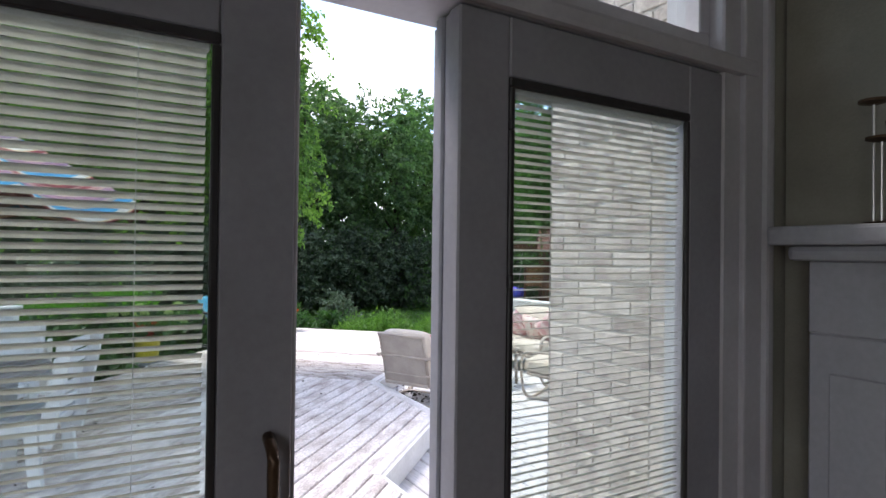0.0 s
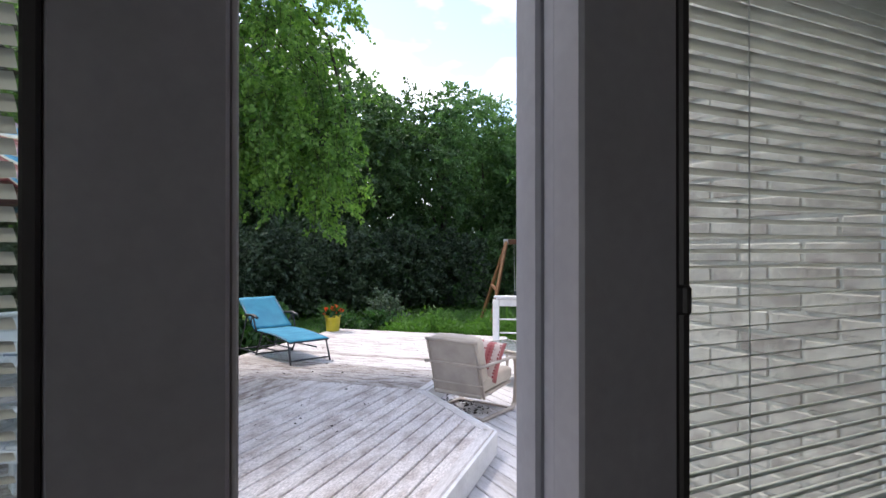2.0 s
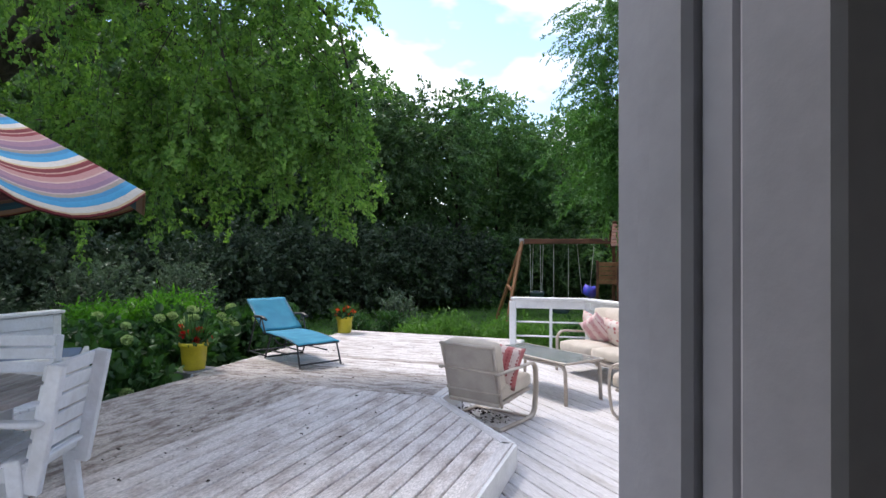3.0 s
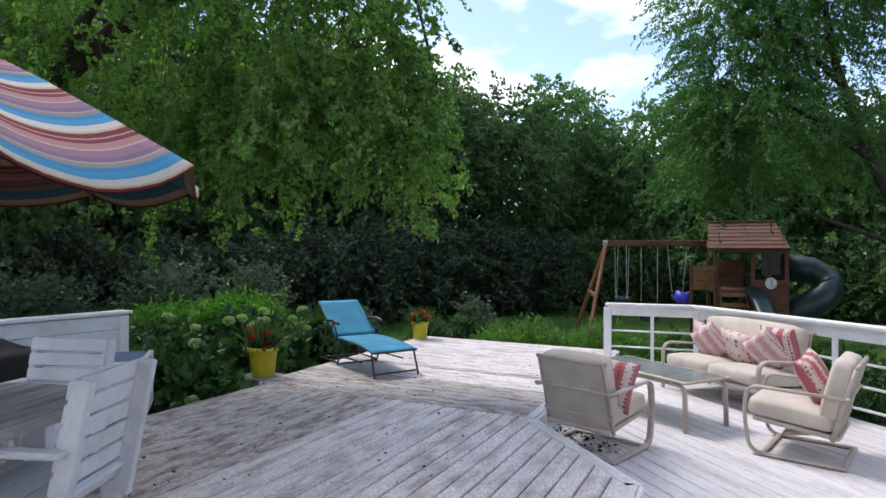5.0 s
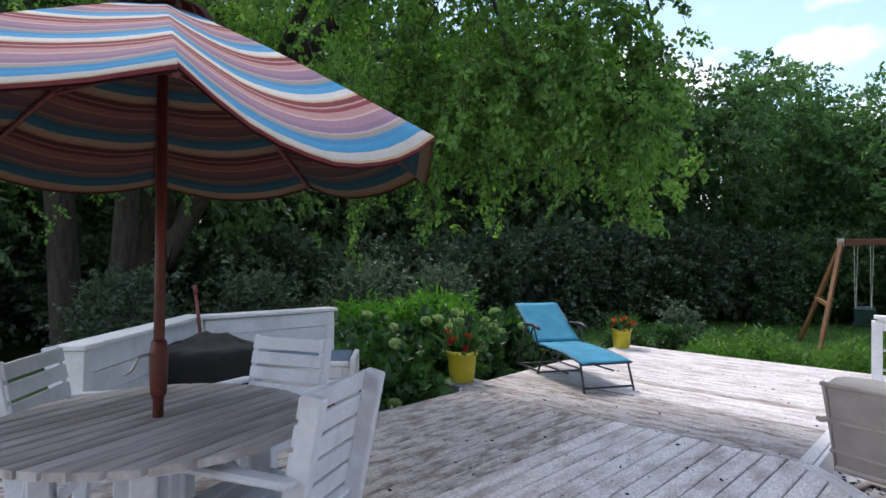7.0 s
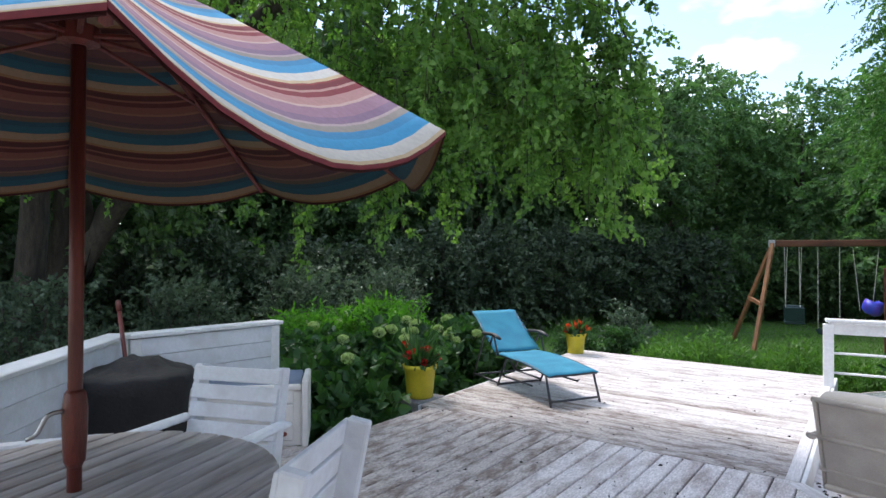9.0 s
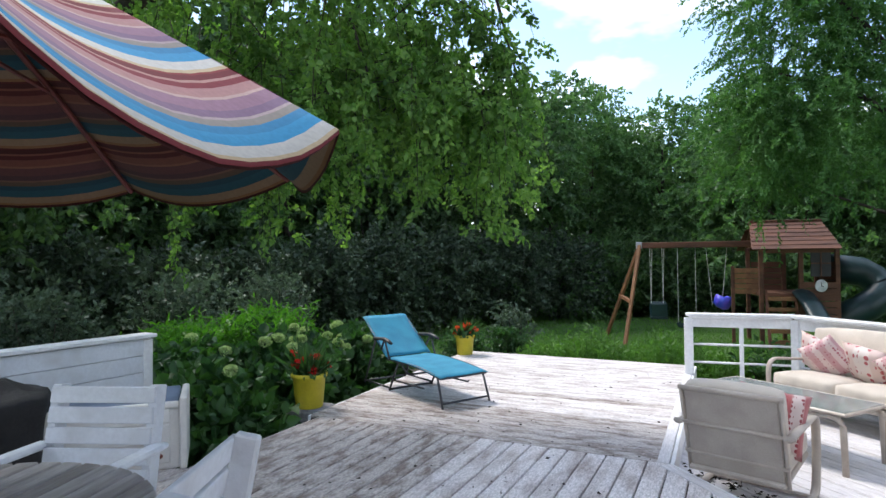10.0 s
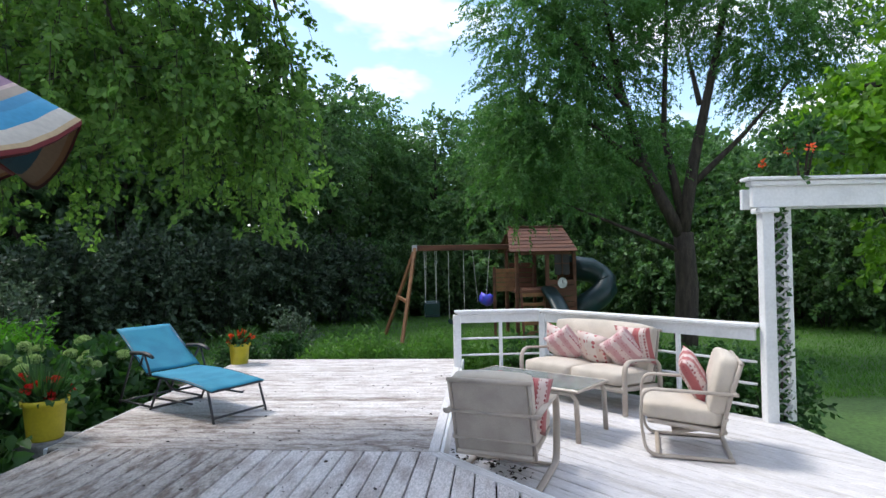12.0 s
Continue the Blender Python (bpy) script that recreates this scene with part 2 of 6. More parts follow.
MAPLE = leaf_material("maple_leaf", (0.07, 0.17, 0.02), (0.17, 0.32, 0.04), (1.6, 1.8, 0.6), share=0.45)
SHRUB = leaf_material("shrub_leaf", (0.018, 0.058, 0.022), (0.065, 0.155, 0.045), (1.3, 1.6, 0.6), share=0.3)
FERN = leaf_material("fern_leaf", (0.05, 0.16, 0.02), (0.13, 0.33, 0.04), (1.4, 1.7, 0.6), share=0.4)
SILVER = leaf_material("silvery_leaf", (0.036, 0.062, 0.040), (0.15, 0.21, 0.145), (1.2, 1.4, 1.0), share=0.3)
GRASS = leaf_material("grass_blade", (0.06, 0.15, 0.028), (0.135, 0.28, 0.055), (1.4, 1.7, 0.6), share=0.35)
HYDRANGEA = leaf_material("pale_green_petal", (0.33, 0.45, 0.19), (0.50, 0.62, 0.33), (1.2, 1.3, 0.9), share=0.3)
RED_PETAL = leaf_material("red_petal", (0.38, 0.012, 0.012), (0.62, 0.03, 0.02), (1.3, 0.9, 0.7), share=0.25)
ORANGE_PETAL = leaf_material("orange_petal", (0.62, 0.08, 0.02), (0.85, 0.18, 0.05), (1.3, 0.9, 0.7), share=0.25)


def blind_material():
    m = material("white_blind_slat", (0.70, 0.71, 0.68), 0.5, scale=4, fine=40, amount=0.05, bump=0.0)
    nt = m.node_tree
    tr = nt.nodes.new("ShaderNodeBsdfTranslucent")
    tr.inputs["Color"].default_value = (0.66, 0.65, 0.59, 1)
    ms = nt.nodes.new("ShaderNodeMixShader")
    ms.inputs[0].default_value = 0.35
    nt.links.new(nt.nodes["Principled BSDF"].outputs[0], ms.inputs[1])
    nt.links.new(tr.outputs[0], ms.inputs[2])
    nt.links.new(ms.outputs[0], nt.nodes["Material Output"].inputs["Surface"])
    return m


def striped_cloth(shaded_underside=False):
    """Canvas with stripes that follow each panel's edge; the u of the map runs from the top to the rim."""
    m = bpy.data.materials.new("striped_canvas")
    m.use_nodes = True
    nt = m.node_tree
    b = nt.nodes["Principled BSDF"]
    uv = nt.nodes.new("ShaderNodeUVMap")
    sep = nt.nodes.new("ShaderNodeSeparateXYZ")
    nt.links.new(uv.outputs[0], sep.inputs[0])
    k = nt.nodes.new("ShaderNodeMath")
    k.operation = "MULTIPLY"
    k.inputs[1].default_value = 3.97
    nt.links.new(sep.outputs[0], k.inputs[0])
    fr = nt.nodes.new("ShaderNodeMath")
    fr.operation = "FRACT"
    nt.links.new(k.outputs[0], fr.inputs[0])
    ra = nt.nodes.new("ShaderNodeValToRGB")
    ra.color_ramp.interpolation = "CONSTANT"
    bands = [(0.0, (0.20, 0.03, 0.035)), (0.07, (0.55, 0.30, 0.25)), (0.10, (0.26, 0.04, 0.05)), (0.17, (0.50, 0.26, 0.24)), (0.28, (0.62, 0.42, 0.36)), (0.31, (0.36, 0.20, 0.26)),
             (0.44, (0.26, 0.16, 0.24)), (0.52, (0.50, 0.38, 0.36)), (0.55, (0.32, 0.28, 0.24)), (0.62, (0.05, 0.26, 0.46)), (0.70, (0.06, 0.34, 0.58)), (0.82, (0.72, 0.68, 0.60)), (0.93, (0.66, 0.50, 0.30)), (0.975, (0.3, 0.05, 0.05))]
    bands = [(p, tuple(c * 0.86 for c in col)) for p, col in bands]
    # underside copy: the canopy's shade is put into darker, browner stripe colours
    if shaded_underside:
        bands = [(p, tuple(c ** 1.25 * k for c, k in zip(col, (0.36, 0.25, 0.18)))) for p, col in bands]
    e = ra.color_ramp.elements
    e[0].position, e[0].color = bands[0][0], (*bands[0][1], 1)
    e[1].position, e[1].color = bands[1][0], (*bands[1][1], 1)
    for p, c in bands[2:]:
        s = e.new(p)
        s.color = (*c, 1)
    nt.links.new(fr.outputs[0], ra.inputs["Fac"])
    tc = nt.nodes.new("ShaderNodeTexCoord")
    n = nt.nodes.new("ShaderNodeTexNoise")
    n.inputs["Scale"].default_value, n.inputs["Detail"].default_value = 70, 4
    nt.links.new(tc.outputs["Object"], n.inputs["Vector"])
    hs = nt.nodes.new("ShaderNodeHueSaturation")
    vr = nt.nodes.new("ShaderNodeMapRange")
    vr.inputs["To Min"].default_value, vr.inputs["To Max"].default_value = 0.8, 1.2
    nt.links.new(n.outputs["Fac"], vr.inputs["Value"])
    nt.links.new(vr.outputs["Result"], hs.inputs["Value"])
    nt.links.new(ra.outputs["Color"], hs.inputs["Color"])
    nt.links.new(hs.outputs["Color"], b.inputs["Base Color"])
    b.inputs["Roughness"].default_value = 0.9
    tr = nt.nodes.new("ShaderNodeBsdfTranslucent")
    nt.links.new(hs.outputs["Color"], tr.inputs["Color"])
    ms = nt.nodes.new("ShaderNodeMixShader")
    ms.inputs[0].default_value = 0.02
    nt.links.new(b.outputs[0], ms.inputs[1])
    nt.links.new(tr.outputs[0], ms.inputs[2])
    nt.links.new(ms.outputs[0], nt.nodes["Material Output"].inputs["Surface"])
    return m


def pillow_cloth(name, ground, mid, ink, period, motif):
    """Woven pillow cloth: soft bands, each filled with small dark motifs."""
    m = bpy.data.materials.new(name)
    m.use_nodes = True
    nt = m.node_tree
    b = nt.nodes["Principled BSDF"]
    tc = nt.nodes.new("ShaderNodeTexCoord")
    w1 = nt.nodes.new("ShaderNodeTexWave")
    w1.bands_direction = "X"
    w1.inputs["Scale"].default_value, w1.inputs["Distortion"].default_value = 0.314 / period, 0.4
    w2 = nt.nodes.new("ShaderNodeTexWave")
    w2.bands_direction = "X"
    w2.inputs["Scale"].default_value = 0.942 / period
    vo = nt.nodes.new("ShaderNodeTexVoronoi")
    vo.inputs["Scale"].default_value, vo.inputs["Randomness"].default_value = motif, 0.35
    for w in (w1, w2, vo):
        nt.links.new(tc.outputs["Object"], w.inputs["Vector"])
    band = nt.nodes.new("ShaderNodeMapRange")
    band.inputs["From Min"].default_value, band.inputs["From Max"].default_value = 0.42, 0.58
    nt.links.new(w1.outputs["Fac"], band.inputs["Value"])
    mix = nt.nodes.new("ShaderNodeMix")
    mix.data_type = "RGBA"
    mix.inputs["A"].default_value, mix.inputs["B"].default_value = (*ground, 1), (*mid, 1)
    nt.links.new(band.outputs["Result"], mix.inputs["Factor"])
    spot = nt.nodes.new("ShaderNodeMapRange")
    spot.inputs["From Min"].default_value, spot.inputs["From Max"].default_value = 0.42, 0.34
    nt.links.new(vo.outputs["Distance"], spot.inputs["Value"])
    gate = nt.nodes.new("ShaderNodeMapRange")
    gate.inputs["From Min"].default_value, gate.inputs["From Max"].default_value = 0.45, 0.55
    nt.links.new(w2.outputs["Fac"], gate.inputs["Value"])
    mul = nt.nodes.new("ShaderNodeMath")
    mul.operation = "MULTIPLY"
    nt.links.new(spot.outputs["Result"], mul.inputs[0])
    nt.links.new(gate.outputs["Result"], mul.inputs[1])
    fin = nt.nodes.new("ShaderNodeMix")
    fin.data_type = "RGBA"
    fin.inputs["B"].default_value = (*ink, 1)
    nt.links.new(mul.outputs[0], fin.inputs["Factor"])
    nt.links.new(mix.outputs["Result"], fin.inputs["A"])
    nt.links.new(fin.outputs["Result"], b.inputs["Base Color"])
    b.inputs["Roughness"].default_value = 0.95
    b.inputs["Sheen Weight"].default_value = 0.2
    return m


BLIND = blind_material()
CANVAS = striped_cloth()
SHADED_CANVAS = striped_cloth(True)
PILLOW_ROSE = pillow_cloth("rose_woven_cloth", (0.64, 0.50, 0.48), (0.52, 0.30, 0.31), (0.36, 0.09, 0.12), 0.15, 34)
PILLOW_CREAM = pillow_cloth("cream_cloth_with_red_motifs", (0.66, 0.58, 0.54), (0.62, 0.48, 0.44), (0.42, 0.10, 0.11), 0.30, 16)
PILLOW_RED = pillow_cloth("red_patterned_cloth", (0.62, 0.50, 0.46), (0.40, 0.115, 0.115), (0.28, 0.045, 0.055), 0.14, 30)

# ---- building helpers ----
def shade(me, smooth):
    me.polygons.foreach_set("use_smooth", [smooth] * len(me.polygons))


def part(name, bm, mat, parent=None, label="", smooth=False, m=None):
    """Links a bmesh as one mesh object, under a thing or a part."""
    me = bpy.data.meshes.new(name)
    bm.normal_update()
    bm.to_mesh(me)
    bm.free()
    me.materials.append(mat)
    shade(me, smooth)
    ob = new(name, me)
    if parent is not None:
        ob.parent = parent
    if m is not None:
        ob.matrix_basis = m
    return tagged(ob, label)


def thing(name, m, label, category, group="", kind=""):
    ob = new(name)
    ob.matrix_basis = m
    return tagged(ob, label, category, group, kind)


def cube(bm, size, at=(0, 0, 0), rot=(0, 0, 0), bevel=0.0, seg=1):
    r = bmesh.ops.create_cube(bm, size=1.0, matrix=pose(*at, *rot) @ Matrix.Diagonal((*size, 1)))
    if bevel:
        edges = list({e for v in r["verts"] for e in v.link_edges})
        bmesh.ops.bevel(bm, geom=edges, offset=bevel, segments=seg, affect="EDGES", profile=0.6)
    return bm


def box(size, at=(0, 0, 0), rot=(0, 0, 0), bevel=0.004, seg=1):
    return cube(bmesh.new(), size, at, rot, bevel, seg)


def tube(points, radius, sides=8, flat=1.0, bm=None, caps=True, up=(0, 0, 1)):
    """A swept tube through the points; radius may be one number or one for each point; flat squeezes it."""
    bm = bm or bmesh.new()
    pts = [Vector(p) for p in points]
    rad = radius if isinstance(radius, (list, tuple)) else [radius] * len(pts)
    rings = []
    for i, p in enumerate(pts):
        d = (pts[min(i + 1, len(pts) - 1)] - pts[max(i - 1, 0)]).normalized()
        ref = Vector(up) if abs(d.dot(Vector(up))) < 0.95 else Vector((1, 0, 0))
        s = d.cross(ref).normalized()
        u = s.cross(d)
        rings.append([bm.verts.new(p + rad[i] * (math.cos(a) * s + flat * math.sin(a) * u)) for a in [2 * math.pi * (k + 0.5) / sides for k in range(sides)]])
    for a, b in zip(rings, rings[1:]):
        for k in range(sides):
            bm.faces.new((a[k], a[(k + 1) % sides], b[(k + 1) % sides], b[k]))
    if caps:
        bm.faces.new(rings[0][::-1])
        bm.faces.new(rings[-1])
    return bm


def arc(points, steps=6, radius=0.08):
    """Rounds the inner corners of a polyline."""
    out = [Vector(points[0])]
    for a, b, c in zip(points, points[1:], points[2:]):
        a, b, c = Vector(a), Vector(b), Vector(c)
        r = min(radius, (a - b).length * 0.49, (c - b).length * 0.49)
        p, q = b + (a - b).normalized() * r, b + (c - b).normalized() * r
        for k in range(steps + 1):
            t = k / steps
            out.append(p * (1 - t) ** 2 + b * 2 * t * (1 - t) + q * t * t)
    out.append(Vector(points[-1]))
    return out


def lathe(profile, sides=24, bm=None, at=(0, 0, 0), wobble=0.0):
    bm = bm or bmesh.new()
    rings = []
    for r, z in profile:
        ring = []
        for k in range(sides):
            a = 2 * math.pi * k / sides
            rr = r * (1 + wobble * math.sin(5 * a + z * 9))
            ring.append(bm.verts.new((at[0] + rr * math.cos(a), at[1] + rr * math.sin(a), at[2] + z)))
        rings.append(ring)
    for a, b in zip(rings, rings[1:]):
        for k in range(sides):
            bm.faces.new((a[k], a[(k + 1) % sides], b[(k + 1) % sides], b[k]))
    bm.faces.new(rings[0][::-1])
    bm.faces.new(rings[-1])
    return bm


def cushion(sx, sy, sz, r=0.05, bulge=0.02, cuts=7):
    """A stuffed block with rounded edges and slightly domed faces."""
    bm = bmesh.new()
    bmesh.ops.create_cube(bm, size=2.0)
    bmesh.ops.subdivide_edges(bm, edges=bm.edges[:], cuts=cuts, use_grid_fill=True)
    h = Vector((sx / 2, sy / 2, sz / 2))
    for v in bm.verts:
        q = v.co.copy()
        p = Vector((q.x * h.x, q.y * h.y, q.z * h.z))
        c = Vector([max(-h[i] + r, min(h[i] - r, p[i])) for i in range(3)])
        d = p - c
        if d.length > 1e-6:
            p = c + d.normalized() * r
        p.z += bulge * q.z * (1 - q.x ** 2) * (1 - q.y ** 2)
        p.y += bulge * 0.5 * q.y * (1 - q.x ** 2) * (1 - q.z ** 2)
        p += Vector((0, 0, 0.004 * noise.noise(p * 9)))
        v.co = p
    return bm


def pillow(s, t):
    """A square scatter pillow with pinched corners."""
    bm = bmesh.new()
    n = 12
    for side in (1, -1):
        g = [[None] * (n + 1) for _ in range(n + 1)]
        for i in range(n + 1):
            for j in range(n + 1):
                x, y = 2 * i / n - 1, 2 * j / n - 1
                k = 1 - 0.07 * (1 - (x * y) ** 2) * max(abs(x), abs(y)) ** 2
                z = side * t / 2 * ((1 - x ** 4) * (1 - y ** 4)) ** 0.6 * (1 + 0.12 * noise.noise(Vector((x * 2, y * 2, side))))
                g[i][j] = bm.verts.new((x * s / 2 * k, y * s / 2 * k, z))
        for i in range(n):
            for j in range(n):
                f = (g[i][j], g[i + 1][j], g[i + 1][j + 1], g[i][j + 1])
                bm.faces.new(f if side > 0 else f[::-1])
    bmesh.ops.remove_doubles(bm, verts=bm.verts[:], dist=0.0005)
    return bm


RNG = np.random.default_rng(7)


def leaf_object(name, base, axis, size, mat, parent=None, width=0.55, fold=0.22, label="", kind="", ovate=False):
    """One mesh of many folded leaves: a base point, a direction and a length for each; ovate ones have a rounder outline."""
    n = len(base)
    axis = axis / np.maximum(np.linalg.norm(axis, axis=1, keepdims=True), 1e-6)
    side = np.cross(axis, RNG.normal(size=(n, 3)))
    side /= np.maximum(np.linalg.norm(side, axis=1, keepdims=True), 1e-6)
    up = np.cross(side, axis)
    s = np.asarray(size).reshape(-1, 1) * np.ones((n, 1))
    if ovate:
        co = np.empty((n, 6, 3), np.float32)
        low, high = base + axis * s * 0.26 + up * s * width * fold, base + axis * s * 0.62 + up * s * width * fold * 0.6
        co[:, 1], co[:, 5] = low + side * s * width * 0.5, low - side * s * width * 0.5
        co[:, 2], co[:, 4] = high + side * s * width * 0.40, high - side * s * width * 0.40
        co[:, 0], co[:, 3] = base, base + axis * s - up * s * 0.12
        order = (0, 1, 2, 0, 2, 3, 0, 3, 4, 0, 4, 5)
    else:
        co = np.empty((n, 4, 3), np.float32)
        mid = base + axis * s * 0.42 + up * s * width * fold
        co[:, 0], co[:, 1] = base, mid + side * s * width * 0.5
        co[:, 2], co[:, 3] = base + axis * s - up * s * 0.1, mid - side * s * width * 0.5
        order = (0, 1, 2, 0, 2, 3)
    loops = (np.arange(n, dtype=np.int32)[:, None] * co.shape[1] + np.array(order, np.int32)).ravel()
    me = bpy.data.meshes.new(name)
    me.vertices.add(co.shape[1] * n)
    me.vertices.foreach_set("co", co.ravel())
    me.loops.add(len(loops))
    me.loops.foreach_set("vertex_index", loops)
    me.polygons.add(len(loops) // 3)
    me.polygons.foreach_set("loop_start", np.arange(0, len(loops), 3, dtype=np.int32))
    me.update(calc_edges=True)
    me.validate()
    me.materials.append(mat)
    ob = new(name, me)
    if parent is not None:
        ob.parent = parent
    return tagged(ob, label, kind=kind)


def in_blob(n, centre, radii, shell=0.55):
    d = RNG.normal(size=(n, 3))
    d /= np.linalg.norm(d, axis=1, keepdims=True)
    r = shell + (1 - shell) * RNG.random((n, 1)) ** 0.5
    lump = 1 + 0.22 * np.sin(d[:, :1] * 7 + centre[0]) * np.sin(d[:, 1:2] * 6 + centre[1]) + 0.14 * np.sin(d[:, 2:3] * 11 + centre[2])
    return np.asarray(centre) + d * r * lump * np.asarray(radii), d


def sprays(start, out, length, droop, count):
    """Leaves along drooping twigs: start points, outward ways; gives leaf bases and axes."""
    n = len(start)
    t = (np.arange(count) + RNG.random((n, count))) / count
    L = length * (0.6 + 0.8 * RNG.random((n, 1, 1)))
    o = out / np.maximum(np.linalg.norm(out, axis=1, keepdims=True), 1e-6)
    p = start[:, None, :] + o[:, None, :] * L * t[..., None]
    p[..., 2] -= (L[..., 0] * droop) * t ** 2
    p += RNG.normal(size=p.shape) * 0.02 * length
    ax = o[:, None, :] * 0.5 + RNG.normal(size=p.shape) * 0.55
    ax[..., 2] -= droop * (0.3 + t)
    return p.reshape(-1, 3), ax.reshape(-1, 3)


def limb(parent, pts, r0, r1, name="limb", sides=8):
    k = len(pts)
    out = []
    for i, p in enumerate(pts):
        p = Vector(p)
        out.append(p + Vector((noise.noise(p * 1.3), noise.noise(p * 1.3 + Vector((9, 0, 0))), 0)) * (0.12 if 0 < i < k - 1 else 0))
    q = []
    for a, b in zip(out, out[1:]):
        q += [a.lerp(b, 0), a.lerp(b, 0.5)]
    q.append(out[-1])
    rad = [r0 + (r1 - r0) * i / (len(q) - 1) for i in range(len(q))]
    return part(name, tube(q, rad, sides), BARK, parent, smooth=True)

# ---- setting: ground, house, deck ----
LOW = -0.19
GROUND = -0.70


def clip(poly, n, d):
    """The part of a polygon where n . p <= d."""
    out = []
    for a, b in zip(poly, poly[1:] + poly[:1]):
        fa, fb = a[0] * n[0] + a[1] * n[1] - d, b[0] * n[0] + b[1] * n[1] - d
        if fa <= 0:
            out.append(a)
        if fa * fb < 0:
            t = fa / (fa - fb)
            out.append((a[0] + t * (b[0] - a[0]), a[1] + t * (b[1] - a[1])))
    return out


def boards(parent, poly, ang, pitch, top, thick, pick, name="deck_board", gap=0.011, start=0.0):
    """Boards that run at ang degrees, cut to the polygon."""
    c, s = math.cos(radians(ang)), math.sin(radians(ang))
    n = (-s, c)
    across = [p[0] * n[0] + p[1] * n[1] for p in poly]
    k = math.floor((min(across) - start) / pitch)
    while start + k * pitch < max(across):
        lo, hi = start + k * pitch + gap / 2, start + (k + 1) * pitch - gap / 2
        k += 1
        cut = clip(clip(poly, n, hi), (-n[0], -n[1]), -lo)
        if len(cut) < 3:
            continue
        loc = [(p[0] * c + p[1] * s, p[0] * n[0] + p[1] * n[1] - (lo + hi) / 2) for p in cut]
        mid = (min(p[0] for p in loc) + max(p[0] for p in loc)) / 2
        if max(p[0] for p in loc) - min(p[0] for p in loc) < 0.03:
            continue
        bm = bmesh.new()
        tilt = random.uniform(-0.0012, 0.0012)
        e = 0.006
        rim = [bm.verts.new((p[0] - mid, p[1], -e)) for p in loc]
        upper = [bm.verts.new((p[0] - mid, p[1] - math.copysign(e, p[1]), tilt)) for p in loc]
        low = [bm.verts.new((p[0] - mid, p[1], -thick)) for p in loc]
        for i in range(len(loc)):
            j = (i + 1) % len(loc)
            bm.faces.new((rim[i], rim[j], upper[j], upper[i]))
            bm.faces.new((low[i], low[j], rim[j], rim[i]))
        bm.faces.new(upper)
        bm.faces.new(low[::-1])
        w = (lo + hi) / 2
        part(name, bm, pick(w), parent, m=pose(mid * c + w * n[0], mid * s + w * n[1], top + random.uniform(-0.001, 0.001), 0, 0, ang))


def slab(name, poly, z0, z1, mat, label, kind="structure", parent=None):
    bm = bmesh.new()
    a = [bm.verts.new((*p, z0)) for p in poly]
    b = [bm.verts.new((*p, z1)) for p in poly]
    bm.faces.new(a[::-1])
    bm.faces.new(b)
    for i in range(len(poly)):
        j = (i + 1) % len(poly)
        bm.faces.new((a[i], a[j], b[j], b[i]))
    bmesh.ops.recalc_face_normals(bm, faces=bm.faces[:])
    return tagged(part(name, bm, mat, parent), label, kind=kind)


def ground_sheet():
    bm = bmesh.new()
    rings, sides = [0, 2, 4, 6, 8, 10, 12, 14, 17, 20, 25, 32, 45, 80, 200, 600, 2000], 64
    prev = None
    for r in rings:
        ring = []
        for k in range(1 if r == 0 else sides):
            a = 2 * math.pi * k / sides
            x, y = 1 + r * math.cos(a), 8 + r * math.sin(a)
            z = GROUND + (0.05 * noise.noise(Vector((x * 0.3, y * 0.3, 0))) if 8 < r < 60 else 0)
            ring.append(bm.verts.new((x, y, z)))
        if prev:
            for k in range(sides):
                j = (k + 1) % sides
                bm.faces.new((prev[0], ring[k], ring[j]) if len(prev) == 1 else (prev[k], ring[k], ring[j], prev[j]))
        prev = ring
    return tagged(part("ground", bm, LAWN, smooth=True), "mown green lawn around the deck", kind="structure")


ground_sheet()
U = lambda u, v: ((u + v) / math.sqrt(2), (u - v) / math.sqrt(2))
SEAM, FAR, LEFT, RIGHT = 6.14, 10.2, -5.55, -2.44
near_poly = [(1.5, 1.06), (1.5, 3.43), (2.59, 4.55), (2.64, 6.05), U(SEAM, -5.43), (-0.53, 7.13), (-2.15, 7.75), (-2.2, 5.75), (-3.4, 5.75), (-3.4, 1.06)]
far_poly = [U(SEAM + 0.004, RIGHT), U(FAR, RIGHT - 0.03), U(FAR, LEFT - 0.2), U(SEAM + 0.004, LEFT)]
low_poly = [(1.5, 2.2), (1.5, 3.4), (2.4, 4.6), (2.5, 6.1), (5.0, 8.62), (5.97, 7.86), (5.98, 4.85), (5.3, 3.86), (4.6, 2.2)]
deck_up = thing("floor_upper_deck", pose(0, 0, 0), "weathered white-painted plank deck", "deck", kind="structure")
deck_low = thing("floor_lower_deck", pose(0, 0, 0), "white-painted plank deck one step lower", "deck", kind="structure")
slab("ground_bed", [(-2.6, 7.6), (0.3, 8.0), (2.7, 11.6), (6.3, 8.4), (7.6, 9.4), (4.2, 14.4), (-0.5, 13.5), (-3.2, 9.5)], GROUND - 0.1, GROUND + 0.06, SOIL, "dark planted soil beside the deck")

